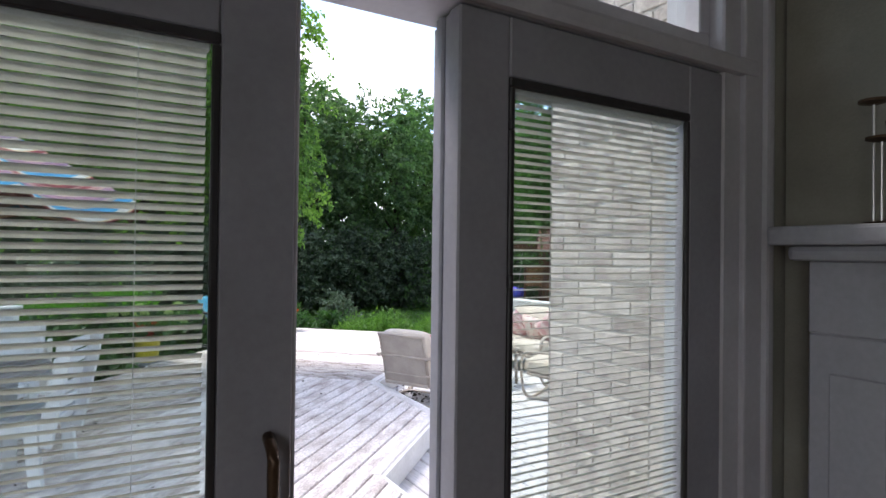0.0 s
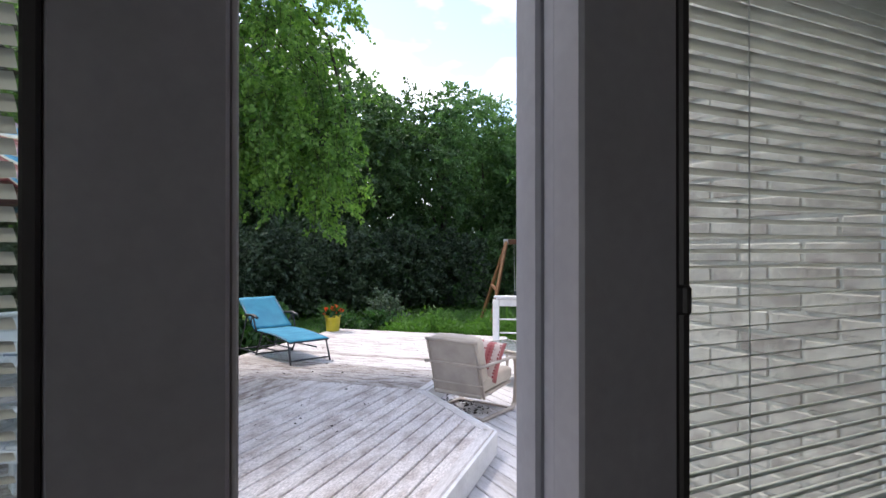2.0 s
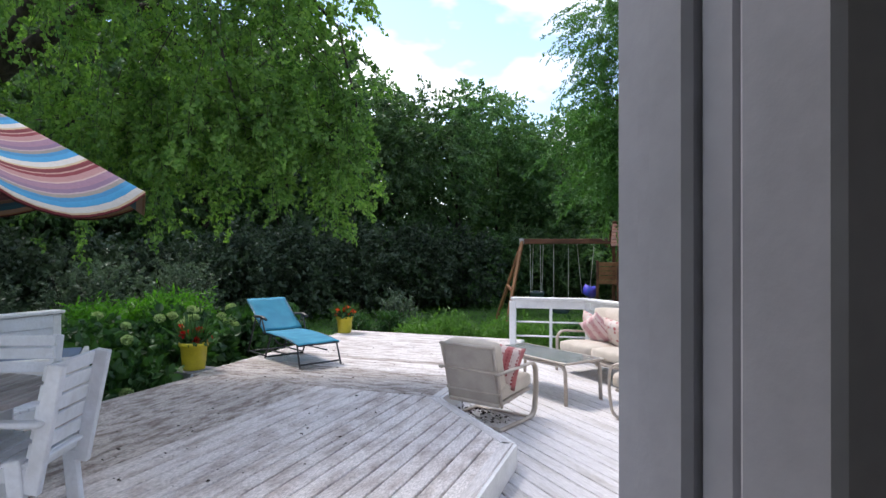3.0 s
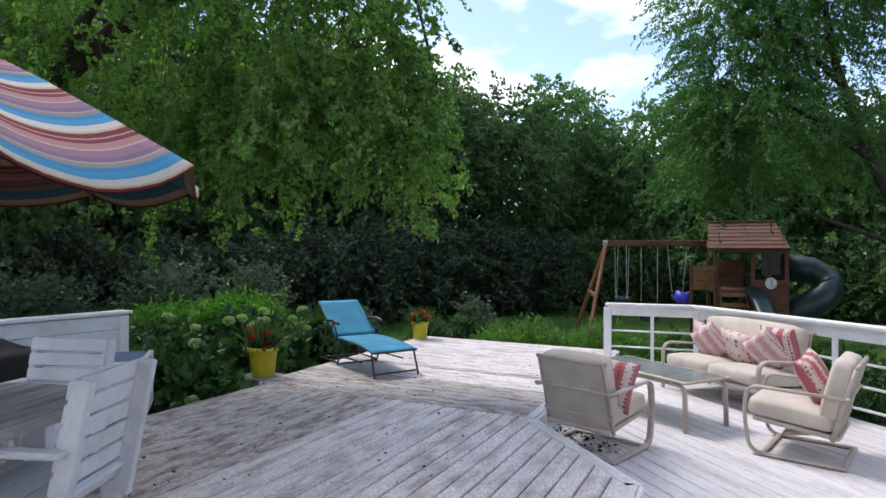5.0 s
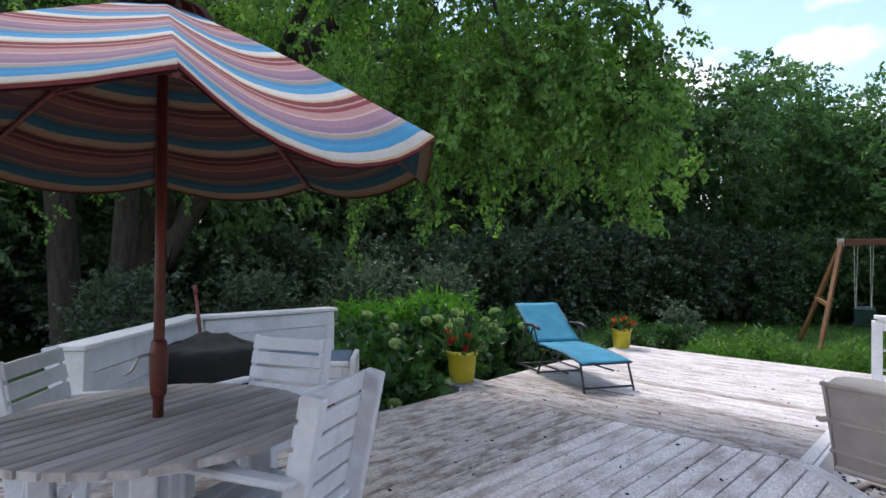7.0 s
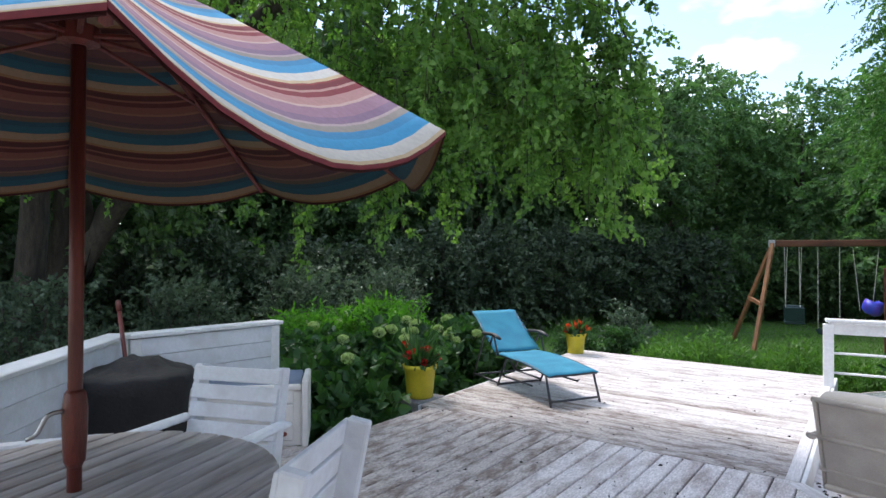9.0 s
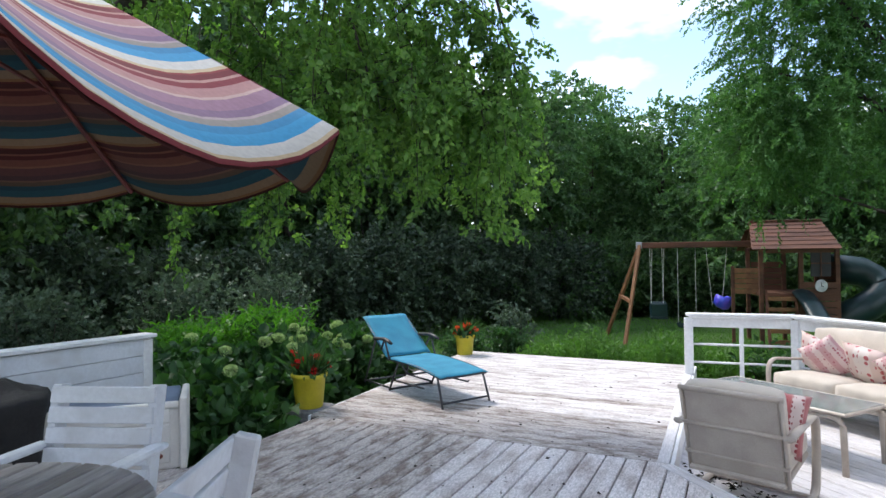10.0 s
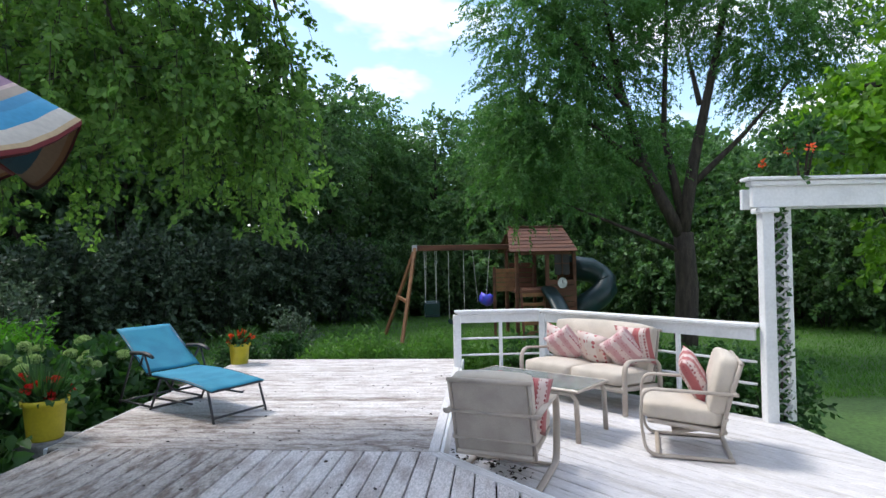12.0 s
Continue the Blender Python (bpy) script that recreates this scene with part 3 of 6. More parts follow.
# step fascia and nosing along the upper deck's free edges
def fascia(a, b, z1, z0, name="fascia", mat=WHITE):
    d = Vector((b[0] - a[0], b[1] - a[1], 0))
    ang = math.degrees(math.atan2(d.y, d.x))
    part(name, box((d.length, 0.03, z1 - z0), (d.length / 2, -0.017, (z0 + z1) / 2), bevel=0.004), mat, deck_up, m=pose(a[0], a[1], 0, 0, 0, ang))


for a, b in (((1.5, 2.2), (1.5, 3.43)), ((1.5, 3.43), (2.59, 4.55)), ((2.59, 4.55), (2.64, 6.05)), ((2.64, 6.05), U(FAR, RIGHT - 0.03))):
    fascia(a, b, -0.005, LOW + 0.002)
for a, b in (((1.5, 3.43), (2.59, 4.55)), ((2.59, 4.55), (2.64, 6.05)), ((2.64, 6.05), U(FAR, RIGHT - 0.03))):
    d = Vector((b[0] - a[0], b[1] - a[1], 0))
    part("edge_board", box((d.length - 0.004, 0.085, 0.03), (d.length / 2, 0.043, -0.012), bevel=0.005), DECK_LOW, deck_up, m=pose(a[0], a[1], 0.0005, 0, 0, math.degrees(math.atan2(d.y, d.x))))
for a, b in ((U(FAR, RIGHT - 0.03), U(FAR, LEFT - 0.2)), (U(FAR, LEFT - 0.2), U(SEAM, LEFT)), (U(SEAM, -5.43), (-0.53, 7.13)), ((-0.53, 7.13), (-2.15, 7.75))):
    fascia(a, b, -0.008, GROUND + 0.05, mat=WHITE_OLD)
for a, b in ((U(9.55, RIGHT), (5.97, 7.86)), ((5.98, 7.8), (5.98, 4.85)), ((5.98, 4.85), (5.3, 3.86)), ((5.3, 3.86), (4.6, 2.2))):
    d = Vector((b[0] - a[0], b[1] - a[1], 0))
    part("fascia", box((d.length, 0.03, 0.48), (d.length / 2, 0.017, LOW - 0.25), bevel=0.004), WHITE_OLD, deck_low, m=pose(a[0], a[1], 0, 0, 0, math.degrees(math.atan2(d.y, d.x))))
# added soil-coloured slabs under the boards keep the gaps dark, in place of shade
slab("floor_upper_gap_shade", [(p[0], p[1]) for p in near_poly], -0.16, -0.034, SOIL, "added dark slab for the shade in the upper deck's gaps")
slab("floor_far_gap_shade", far_poly, -0.16, -0.034, SOIL, "added dark slab for the shade in the far deck's gaps")
slab("floor_lower_gap_shade", low_poly, LOW - 0.16, LOW - 0.034, SOIL, "added dark slab for the shade in the lower deck's gaps")

# the house
FACE, OUT = 0.86, 1.04
wall = thing("wall_north", pose(0, 0, 0), "house wall with the sliding patio door", "wall", kind="structure")
part("wall_left", box((2.54, OUT - FACE, 3.0), (-1.93, (FACE + OUT) / 2, 1.5), bevel=0), INNER_WALL, wall)
part("wall_right", box((0.30, OUT - FACE, 3.0), (1.62, (FACE + OUT) / 2, 1.5), bevel=0), INNER_WALL, wall)
part("lintel", box((2.13, OUT - FACE, 0.42), (0.405, (FACE + OUT) / 2, 2.79), bevel=0), INNER_WALL, wall)
west = thing("wall_west", pose(0, 0, 0), "plain olive-grey inner wall with an added window opening", "wall", kind="structure")
for s, at in (((0.15, 1.76, 3.0), (-2.3, -0.02, 1.5)), ((0.15, 0.77, 3.0), (-2.3, -2.985, 1.5)), ((0.15, 1.7, 0.9), (-2.3, -1.75, 0.45)), ((0.15, 1.7, 0.8), (-2.3, -1.75, 2.6))):
    part("wall_piece", box(s, at, bevel=0), INNER_WALL, west)
tagged(part("wall_south", box((4.1, 0.15, 3.0), (-0.33, -3.3, 1.5), bevel=0), INNER_WALL), "plain olive-grey inner wall", kind="structure")
# unseen window, added so that the room is not too dark
added_window = thing("added_window", pose(-2.3, -1.75, 0.9, 0, 0, 90), "unseen white-framed window added to light the room", "window", kind="structure")
for s, at in (((1.7, 0.1, 0.06), (0, 0, 0.03)), ((1.7, 0.1, 0.06), (0, 0, 1.27)), ((0.06, 0.1, 1.18), (-0.82, 0, 0.65)), ((0.06, 0.1, 1.18), (0.82, 0, 0.65)), ((0.05, 0.1, 1.18), (0, 0, 0.65))):
    part("window_frame", box(s, at, bevel=0.005), FRAME_PAINT, added_window)
for s in (-1, 1):
    g = part("pane", box((0.76, 0.006, 1.18), (s * 0.41, 0, 0.65), bevel=0), GLASS, added_window)
    g.visible_shadow = False
# added fill lamp in that opening, brightens the door's inner side
room_fill = bpy.data.lights.new("room_fill_light", "AREA")
room_fill.shape, room_fill.size, room_fill.size_y, room_fill.energy, room_fill.color = "RECTANGLE", 1.55, 1.15, 9.0, (0.94, 0.96, 1.0)
new("room_fill_light", room_fill).matrix_world = look((-2.36, -1.75, 1.55), (0, -1.75, 1.45))
tagged(part("wall_east", box((0.17, 4.1, 3.0), (1.705, -1.2, 1.5), bevel=0), INNER_WALL), "olive-grey inner wall behind the mantel", kind="structure")
tagged(part("floor_inside", box((4.1, 4.4, 0.12), (-0.33, -1.2, -0.06), bevel=0), WOOD_FLOOR), "dark oak floor of the room", kind="structure")
tagged(part("ceiling", box((4.1, 4.4, 0.12), (-0.33, -1.2, 2.86), bevel=0), CEILING), "plain white ceiling", kind="structure")
tagged(part("roof", box((4.9, 4.85, 0.14), (-0.45, -1.1, 3.07), (0, 0, 0), bevel=0.01), SHINGLE), "flat dark shingled roof over the house", kind="structure")
tagged(part("roof_wing", box((4.4, 1.6, 0.14), (4.2, 1.5, 3.073), bevel=0.01), SHINGLE), "flat dark shingled roof over the brick wing", kind="structure")

door_frame = thing("door_1", pose(0, 0, 0), "white sliding patio door standing part open, with blinds in the glass", "door", kind="structure")
part("threshold", box((1.98, 0.2, 0.03), (0.33, 0.95, 0.012), bevel=0.004), BRASS, door_frame, "dark bronze sill track")
part("head", box((1.98, 0.16, 0.06), (0.33, 0.93, 2.01), bevel=0.006), FRAME_PAINT, door_frame)
part("head_trim", box((2.2, 0.03, 0.05), (0.36, 0.845, 2.005), bevel=0.012, seg=2), FRAME_PAINT, door_frame)
part("jamb", box((0.09, 0.19, 2.58), (1.362, 0.945, 1.29), bevel=0.006), FRAME_PAINT, door_frame)
part("jamb", box((0.05, 0.19, 2.58), (-0.635, 0.945, 1.29), bevel=0.006), FRAME_PAINT, door_frame)
part("casing", box((0.085, 0.025, 2.62), (1.435, 0.847, 1.31), bevel=0.008, seg=2), FRAME_PAINT, door_frame)
part("casing", box((0.04, 0.04, 2.62), (1.495, 0.84, 1.31), bevel=0.012, seg=2), FRAME_PAINT, door_frame)
for y0, y1, x0 in ((0.90, 0.925, 0.481), (0.925, 0.955, 0.476), (0.955, 0.975, 0.487), (0.975, 1.003, 0.498)):
    part("meeting_profile", box((0.06, y1 - y0 - 0.001, 1.95), (x0 + 0.03, (y0 + y1) / 2, 1.0), bevel=0.004), DOOR_PAINT, door_frame)


def door_panel(x0, x1, y0, name, z1, tilt):
    """A glazed panel with a blind between its panes."""
    g0, g1, z0, th = x0 + 0.124, x1 - 0.136, 0.27, 0.045
    p = part(name, box((0.124, th, 1.94), (x0 + 0.062, y0 + th / 2, 1.005), bevel=0.004), DOOR_PAINT, door_frame)
    part("stile", box((0.136, th, 1.94), (x1 - 0.068, y0 + th / 2, 1.005), bevel=0.004), DOOR_PAINT, p)
    part("top_rail", box((g1 - g0 - 0.002, th, 1.975 - z1), ((g0 + g1) / 2, y0 + th / 2, (1.975 + z1) / 2), bevel=0.004), DOOR_PAINT, p)
    part("bottom_rail", box((g1 - g0 - 0.002, th, z0 - 0.035), ((g0 + g1) / 2, y0 + th / 2, (z0 + 0.035) / 2), bevel=0.004), DOOR_PAINT, p)
    bead = bmesh.new()
    for s, at in (((g1 - g0, 0.014, 0.02), ((g0 + g1) / 2, y0 + 0.004, z1 - 0.01)), ((g1 - g0, 0.014, 0.02), ((g0 + g1) / 2, y0 + 0.004, z0 + 0.01)),
                  ((0.014, 0.014, z1 - z0 - 0.042), (g0 + 0.007, y0 + 0.004, (z0 + z1) / 2)), ((0.014, 0.014, z1 - z0 - 0.042), (g1 - 0.007, y0 + 0.004, (z0 + z1) / 2))):
        cube(bead, s, at, bevel=0.003)
    part("glazing_bead", bead, GASKET, p, "dark glazing bead")
    for yy in (0.010, 0.035):
        g = part("pane", box((g1 - g0 - 0.02, 0.003, z1 - z0 - 0.02), ((g0 + g1) / 2, y0 + yy, (z0 + z1) / 2), bevel=0), GLASS, p)
        g.visible_shadow = False
    bm = bmesh.new()
    w = 0.0182
    for k in range(4):
        a0, a1 = (k / 4 - 0.5) * w, ((k + 1) / 4 - 0.5) * w
        h0, h1 = 0.0012 * (1 - (2 * k / 4 - 1) ** 2), 0.0012 * (1 - (2 * (k + 1) / 4 - 1) ** 2)
        v = [bm.verts.new((x, a, h)) for x in (-1, 1) for a, h in ((a0, h0), (a1, h1), (a1, h1 + 0.0004), (a0, h0 + 0.0004))]
        for f in ((0, 1, 5, 4), (3, 7, 6, 2)):
            bm.faces.new([v[i] for i in f])
    me = bpy.data.meshes.new("slat")
    bm.to_mesh(me)
    bm.free()
    me.materials.append(BLIND)
    pitch, z = 0.0172, z1 - 0.035
    while z > z0 + 0.03:
        ob = new("slat", me)
        ob.parent = p
        ob.matrix_basis = Matrix.Translation(((g0 + g1) / 2, y0 + 0.0225, z)) @ pose(0, 0, 0, tilt + random.uniform(-1.5, 1.5), random.uniform(-0.12, 0.12), 0) @ Matrix.Diagonal(((g1 - g0) / 2 - 0.02, 1, 1, 1))
        z -= pitch
    for k in (0.22, 0.78):
        part("blind_cord", tube([(g0 + k * (g1 - g0), y0 + 0.016, z0 + 0.02), (g0 + k * (g1 - g0), y0 + 0.016, z1 - 0.02)], 0.0009, 4), WHITE, p)
    part("blind_rail", box((g1 - g0 - 0.03, 0.018, 0.02), ((g0 + g1) / 2, y0 + 0.0225, z1 - 0.02), bevel=0.003), WHITE, p)
    return p


fixed = door_panel(0.473, 1.315, 0.852, "fixed_panel", 1.848, -12)
EDGE = 0.180
sliding = door_panel(EDGE - 0.842, EDGE, 0.958, "sliding_panel", 1.860, -35)
part("edge_strip", box((0.008, 0.03, 1.93), (EDGE + 0.004, 0.98, 1.005), bevel=0.002), FRAME_PAINT, sliding, "white weather strip")
part("handle", tube(arc([(EDGE - 0.045, 0.957, 0.88), (EDGE - 0.045, 0.915, 0.90), (EDGE - 0.045, 0.915, 1.12), (EDGE - 0.045, 0.957, 1.14)], 5, 0.03), 0.011, 8), BRASS, sliding, "bronze pull handle", smooth=True)
part("blind_slider", box((0.012, 0.014, 0.03), (0.599, 0.848, 1.42), bevel=0.003), GASKET, fixed)
part("blind_slider", box((0.012, 0.014, 0.02), (0.599, 0.848, 1.745), bevel=0.003), GASKET, fixed)
transom = thing("window_1", pose(0, 0, 0), "white-framed transom window above the door", "window", kind="structure")
for x0, x1 in ((-0.61, 0.36), (0.36, 1.315)):
    for s, at in (((x1 - x0, 0.08, 0.05), ((x0 + x1) / 2, 0.93, 2.067)), ((x1 - x0, 0.08, 0.05), ((x0 + x1) / 2, 0.93, 2.553)), ((0.045, 0.08, 0.435), (x0 + 0.023, 0.93, 2.31)), ((0.045, 0.08, 0.435), (x1 - 0.023, 0.93, 2.31))):
        part("window_frame", box(s, at, bevel=0.004), FRAME_PAINT, transom)
    g = part("pane", box((x1 - x0 - 0.09, 0.006, 0.435), ((x0 + x1) / 2, 0.935, 2.31), bevel=0), GLASS, transom)
    g.visible_shadow = False

# brick wing of the house
wing = tagged(part("wall_wing", box((4.2, 1.22, 3.0), (3.93, 1.52, 1.5), bevel=0), MORTAR), "pale brick wing of the house", kind="structure")

# fireplace mantel on the east wall
mantel = thing("mantel", pose(0, 0, 0), "blue-grey painted fireplace mantel against the wall", "mantel")
part("shelf", box((0.22, 1.9, 0.05), (1.51, -0.17, 1.535), bevel=0.01, seg=2), MANTEL, mantel)
part("moulding", box((0.17, 1.84, 0.04), (1.53, -0.17, 1.49), bevel=0.015, seg=2), MANTEL, mantel)
part("frieze", box((0.12, 1.78, 0.19), (1.555, -0.17, 1.375), bevel=0.004), MANTEL, mantel)
for y in (0.60, -0.94):
    part("pilaster", box((0.12, 0.24, 1.28), (1.555, y, 0.64), bevel=0.006), MANTEL, mantel)
    part("pilaster_panel", box((0.012, 0.13, 1.0), (1.492, y, 0.68), bevel=0.004), MANTEL, mantel)
part("firebox", box((0.05, 1.29, 1.27), (1.592, -0.17, 0.637), bevel=0), GASKET, mantel, "black firebox opening")
candle_stand = thing("candle_stand", pose(1.52, 0.55, 1.561), "dark wire candle stand on the mantel", "candle stand")
part("base", lathe([(0.045, 0), (0.05, 0.006), (0.012, 0.012)], 16), BRASS, candle_stand)
for i, (dx, dy, h) in enumerate(((0.0, 0.03, 0.30), (0.0, -0.03, 0.24), (-0.03, 0.0, 0.2))):
    st = part("stem", tube([(dx, dy, 0.008), (dx, dy, h)], 0.003, 6), STEEL, candle_stand)
    part("cup", lathe([(0.012, h), (0.034, h + 0.006), (0.034, h + 0.012), (0.01, h + 0.012)], 14, at=(dx, dy, 0)), BRASS, st)
lantern = thing("lantern", pose(1.53, 0.33, 1.561), "black metal lantern on the mantel", "lantern")
part("body", box((0.12, 0.12, 0.24), (0, 0, 0.12), bevel=0.008), GASKET, lantern)
part("roof", lathe([(0.085, 0.24), (0.07, 0.27), (0.02, 0.31), (0.012, 0.34)], 4), GASKET, lantern)
picture = thing("picture_frame", pose(1.595, 0.16, 1.562, 0, 6, 0), "reddish wooden picture frame leaning on the wall", "picture frame")
part("board", box((0.012, 0.44, 0.54), (0.0, 0, 0.29), bevel=0), RED_WOOD, picture)
for s, at in (((0.03, 0.5, 0.05), (-0.008, 0, 0.025)), ((0.03, 0.5, 0.05), (-0.008, 0, 0.575)), ((0.03, 0.05, 0.498), (-0.008, 0.225, 0.3)), ((0.03, 0.05, 0.498), (-0.008, -0.225, 0.3))):
    part("moulding", box(s, at, bevel=0.008), CEDAR, picture)

# ---- things on the lower deck ----
def arm_loop(parent, side, w):
    """One flat-bar side of a rocker chair: floor runner, front upright and armrest."""
    x = side * w
    pts = arc([(x, -0.36, 0.016), (x, 0.29, 0.016), (x, 0.33, 0.30), (x, 0.31, 0.55), (x, -0.40, 0.53)], 7, 0.10)
    part("arm_frame", tube(pts, 0.014, 8, 2.1, up=(1, 0, 0)), TAUPE, parent, smooth=True)


def lounge_chair(m, label, pillow_at):
    """A cushioned spring chair that faces +y of its own."""
    c = thing("lounge_chair", m, label, "chair", group="cushioned patio seats")
    for s in (1, -1):
        arm_loop(c, s, 0.325)
    part("base_bar", tube([(-0.325, -0.34, 0.02), (0.325, -0.34, 0.02)], 0.02, 8, 0.6), TAUPE, c)
    part("base_bar", tube([(-0.325, 0.20, 0.02), (0.325, 0.20, 0.02)], 0.02, 8, 0.6), TAUPE, c)
    part("seat_frame", box((0.58, 0.60, 0.035), (0, -0.02, 0.25), (6, 0, 0), bevel=0.01), TAUPE, c)
    part("spring_plate", box((0.34, 0.30, 0.03), (0, -0.06, 0.19), (-10, 0, 0), bevel=0.008), TAUPE, c)
    part("back_sling", box((0.56, 0.022, 0.56), (0, -0.355, 0.50), (14, 0, 0), bevel=0.008), SLING, c, "taupe woven back panel")
    for s in (1, -1):
        part("back_post", tube([(s * 0.295, -0.27, 0.20), (s * 0.295, -0.33, 0.45), (s * 0.295, -0.43, 0.775)], 0.019, 8, 0.7), TAUPE, c, smooth=True)
    part("back_rail", tube([(-0.31, -0.429, 0.77), (0.31, -0.429, 0.77)], 0.017, 8), TAUPE, c, smooth=True)
    part("back_rail", tube([(-0.31, -0.31, 0.33), (0.31, -0.31, 0.33)], 0.017, 8), TAUPE, c, smooth=True)
    part("arm_bar", tube([(-0.36, -0.375, 0.535), (0.36, -0.375, 0.535)], 0.018, 8, 0.7), TAUPE, c, smooth=True)
    part("seat_cushion", cushion(0.58, 0.62, 0.15, 0.05, 0.025), CUSHION, c, smooth=True, m=pose(0, 0.01, 0.345, 5, 0, 0))
    part("back_cushion", cushion(0.59, 0.15, 0.46, 0.04, 0.022), CUSHION, c, smooth=True, m=pose(0, -0.295, 0.58, 14, 0, 0))
    if pillow_at:
        p = thing("scatter_pillow", m @ pose(*pillow_at), "red and cream patterned square pillow on a patio chair", "pillow", group="scatter pillows")
        part("cover", pillow(0.42, 0.15), PILLOW_RED, p, smooth=True)
    return c


lounge_chair(pose(3.10, 5.80, LOW, 0, 0, -62), "beige cushioned spring chair with taupe metal arms, by the deck step", (0.14, -0.05, 0.55, 68, 8, 8))
lounge_chair(pose(4.60, 5.18, LOW, 0, 0, 31), "beige cushioned spring chair with taupe metal arms, by the rail", (0.06, -0.11, 0.60, 64, -12, -6))


def sofa(m):
    c = thing("patio_sofa", m, "beige cushioned two-seat patio sofa with taupe metal arms", "sofa", group="cushioned patio seats")
    w = 0.70
    for s in (1, -1):
        pts = arc([(s * w, -0.36, 0.01), (s * w, -0.34, 0.50), (s * w, 0.32, 0.56), (s * w, 0.33, 0.01)], 7, 0.14)
        part("arm_frame", tube(pts, 0.015, 8, 2.0, up=(1, 0, 0)), TAUPE, c, smooth=True)
    part("seat_frame", box((2 * w - 0.03, 0.66, 0.045), (0, -0.01, 0.24), (4, 0, 0), bevel=0.01), TAUPE, c)
    part("front_rail", tube([(-w, 0.325, 0.25), (w, 0.325, 0.25)], 0.02, 8), TAUPE, c, smooth=True)
    part("back_sling", box((2 * w - 0.06, 0.022, 0.56), (0, -0.362, 0.53), (13, 0, 0), bevel=0.008), SLING, c)
    part("back_rail", tube([(-w + 0.02, -0.44, 0.80), (w - 0.02, -0.44, 0.80)], 0.018, 8), TAUPE, c, smooth=True)
    for s in (-1, 1):
        part("seat_cushion", cushion(w - 0.045, 0.66, 0.15, 0.05, 0.025), CUSHION, c, smooth=True, m=pose(s * (w / 2 - 0.015), 0.0, 0.34, 4, 0, 0))
    part("back_cushion", cushion(2 * w - 0.07, 0.15, 0.50, 0.05, 0.025), CUSHION, c, smooth=True, m=pose(0, -0.30, 0.61, 13, 0, 0))
    for at, mat, lab in (((-0.43, -0.10, 0.60, 62, 34, 0), PILLOW_ROSE, "rose striped woven pillow on the sofa"), ((-0.52, -0.17, 0.66, 72, 0, 0), PILLOW_RED, "red patterned pillow behind another on the sofa"),
                         ((-0.03, -0.12, 0.57, 62, -8, 0), PILLOW_CREAM, "cream pillow with red flower motif on the sofa"), ((0.36, -0.10, 0.575, 62, 28, 0), PILLOW_ROSE, "rose and cream woven pillow lying against the sofa back"),
                         ((0.50, -0.15, 0.58, 68, -20, 0), PILLOW_CREAM, "cream patterned pillow at the sofa's end")):
        p = thing("scatter_pillow", m @ pose(*at), lab, "pillow", group="scatter pillows")
        part("cover", pillow(0.43, 0.15), mat, p, smooth=True)
    return c


sofa(pose(5.38, 6.72, LOW, 0, 0, 90))


def coffee_table(m):
    t = thing("coffee_table", m, "low patio coffee table with a glass top and taupe metal legs", "table")
    sx, sy, h = 0.60, 1.32, 0.465
    for s in (1, -1):
        part("top_frame", box((0.024, sy, 0.026), (s * (sx / 2 - 0.012), 0, h - 0.015), bevel=0.008), TAUPE, t)
        part("top_frame", box((sx - 0.05, 0.024, 0.026), (0, s * (sy / 2 - 0.012), h - 0.015), bevel=0.008), TAUPE, t)
    part("glass_top", box((sx - 0.050, sy - 0.050, 0.008), (0, 0, h - 0.006), bevel=0.001), TABLE_GLASS, t, "mottled grey glass top")
    for a in (1, -1):
        for b in (1, -1):
            x, y = a * (sx / 2 - 0.03), b * (sy / 2 - 0.04)
            part("leg", tube(arc([(x, y - b * 0.16, h - 0.045), (x, y, h - 0.05), (x, y + b * 0.015, 0)], 6, 0.09), 0.024, 8, 0.8), TAUPE, t, smooth=True)
    for a in (1, -1):
        part("apron", tube([(a * (sx / 2 - 0.03), -sy / 2 + 0.06, h - 0.05), (a * (sx / 2 - 0.03), sy / 2 - 0.06, h - 0.05)], 0.016, 6), TAUPE, t)
    return t


coffee_table(pose(4.20, 6.50, LOW, 0, 0, 9))

# ---- rail, post and pergola ----
def rail_run(a, b, posts, ends=(True, True)):
    d = Vector((b[0] - a[0], b[1] - a[1], 0))
    r = thing("deck_rail", pose(a[0], a[1], LOW, 0, 0, math.degrees(math.atan2(d.y, d.x))), "white-painted wooden deck rail with thin horizontal bars", "railing", group="deck rails")
    L, h = d.length, 0.94
    part("cap", box((L + 0.06, 0.15, 0.035), (L / 2, 0, h - 0.018), bevel=0.006), WHITE, r)
    part("cap_moulding", box((L - 0.005, 0.115, 0.022), (L / 2, 0, h - 0.047), bevel=0.006), WHITE, r)
    part("top_board", box((L - 0.01, 0.04, 0.11), (L / 2, 0, h - 0.114), bevel=0.004), WHITE, r)
    for z in (0.12, 0.34, 0.56):
        part("bar", tube([(0, 0, z), (L, 0, z)], 0.014, 8), WHITE, r, smooth=True)
    for k, w in posts:
        part("post", box((w, w, h - 0.06), (k * L, 0.002, (h - 0.06) / 2), bevel=0.006), WHITE, r)
    return r


rail_run((5.03, 8.55), (5.92, 7.86), ((0.0, 0.10), (0.52, 0.045)))
rail_run((5.92, 7.80), (5.92, 5.09), ((0.0, 0.10), (0.36, 0.045), (0.70, 0.045)))

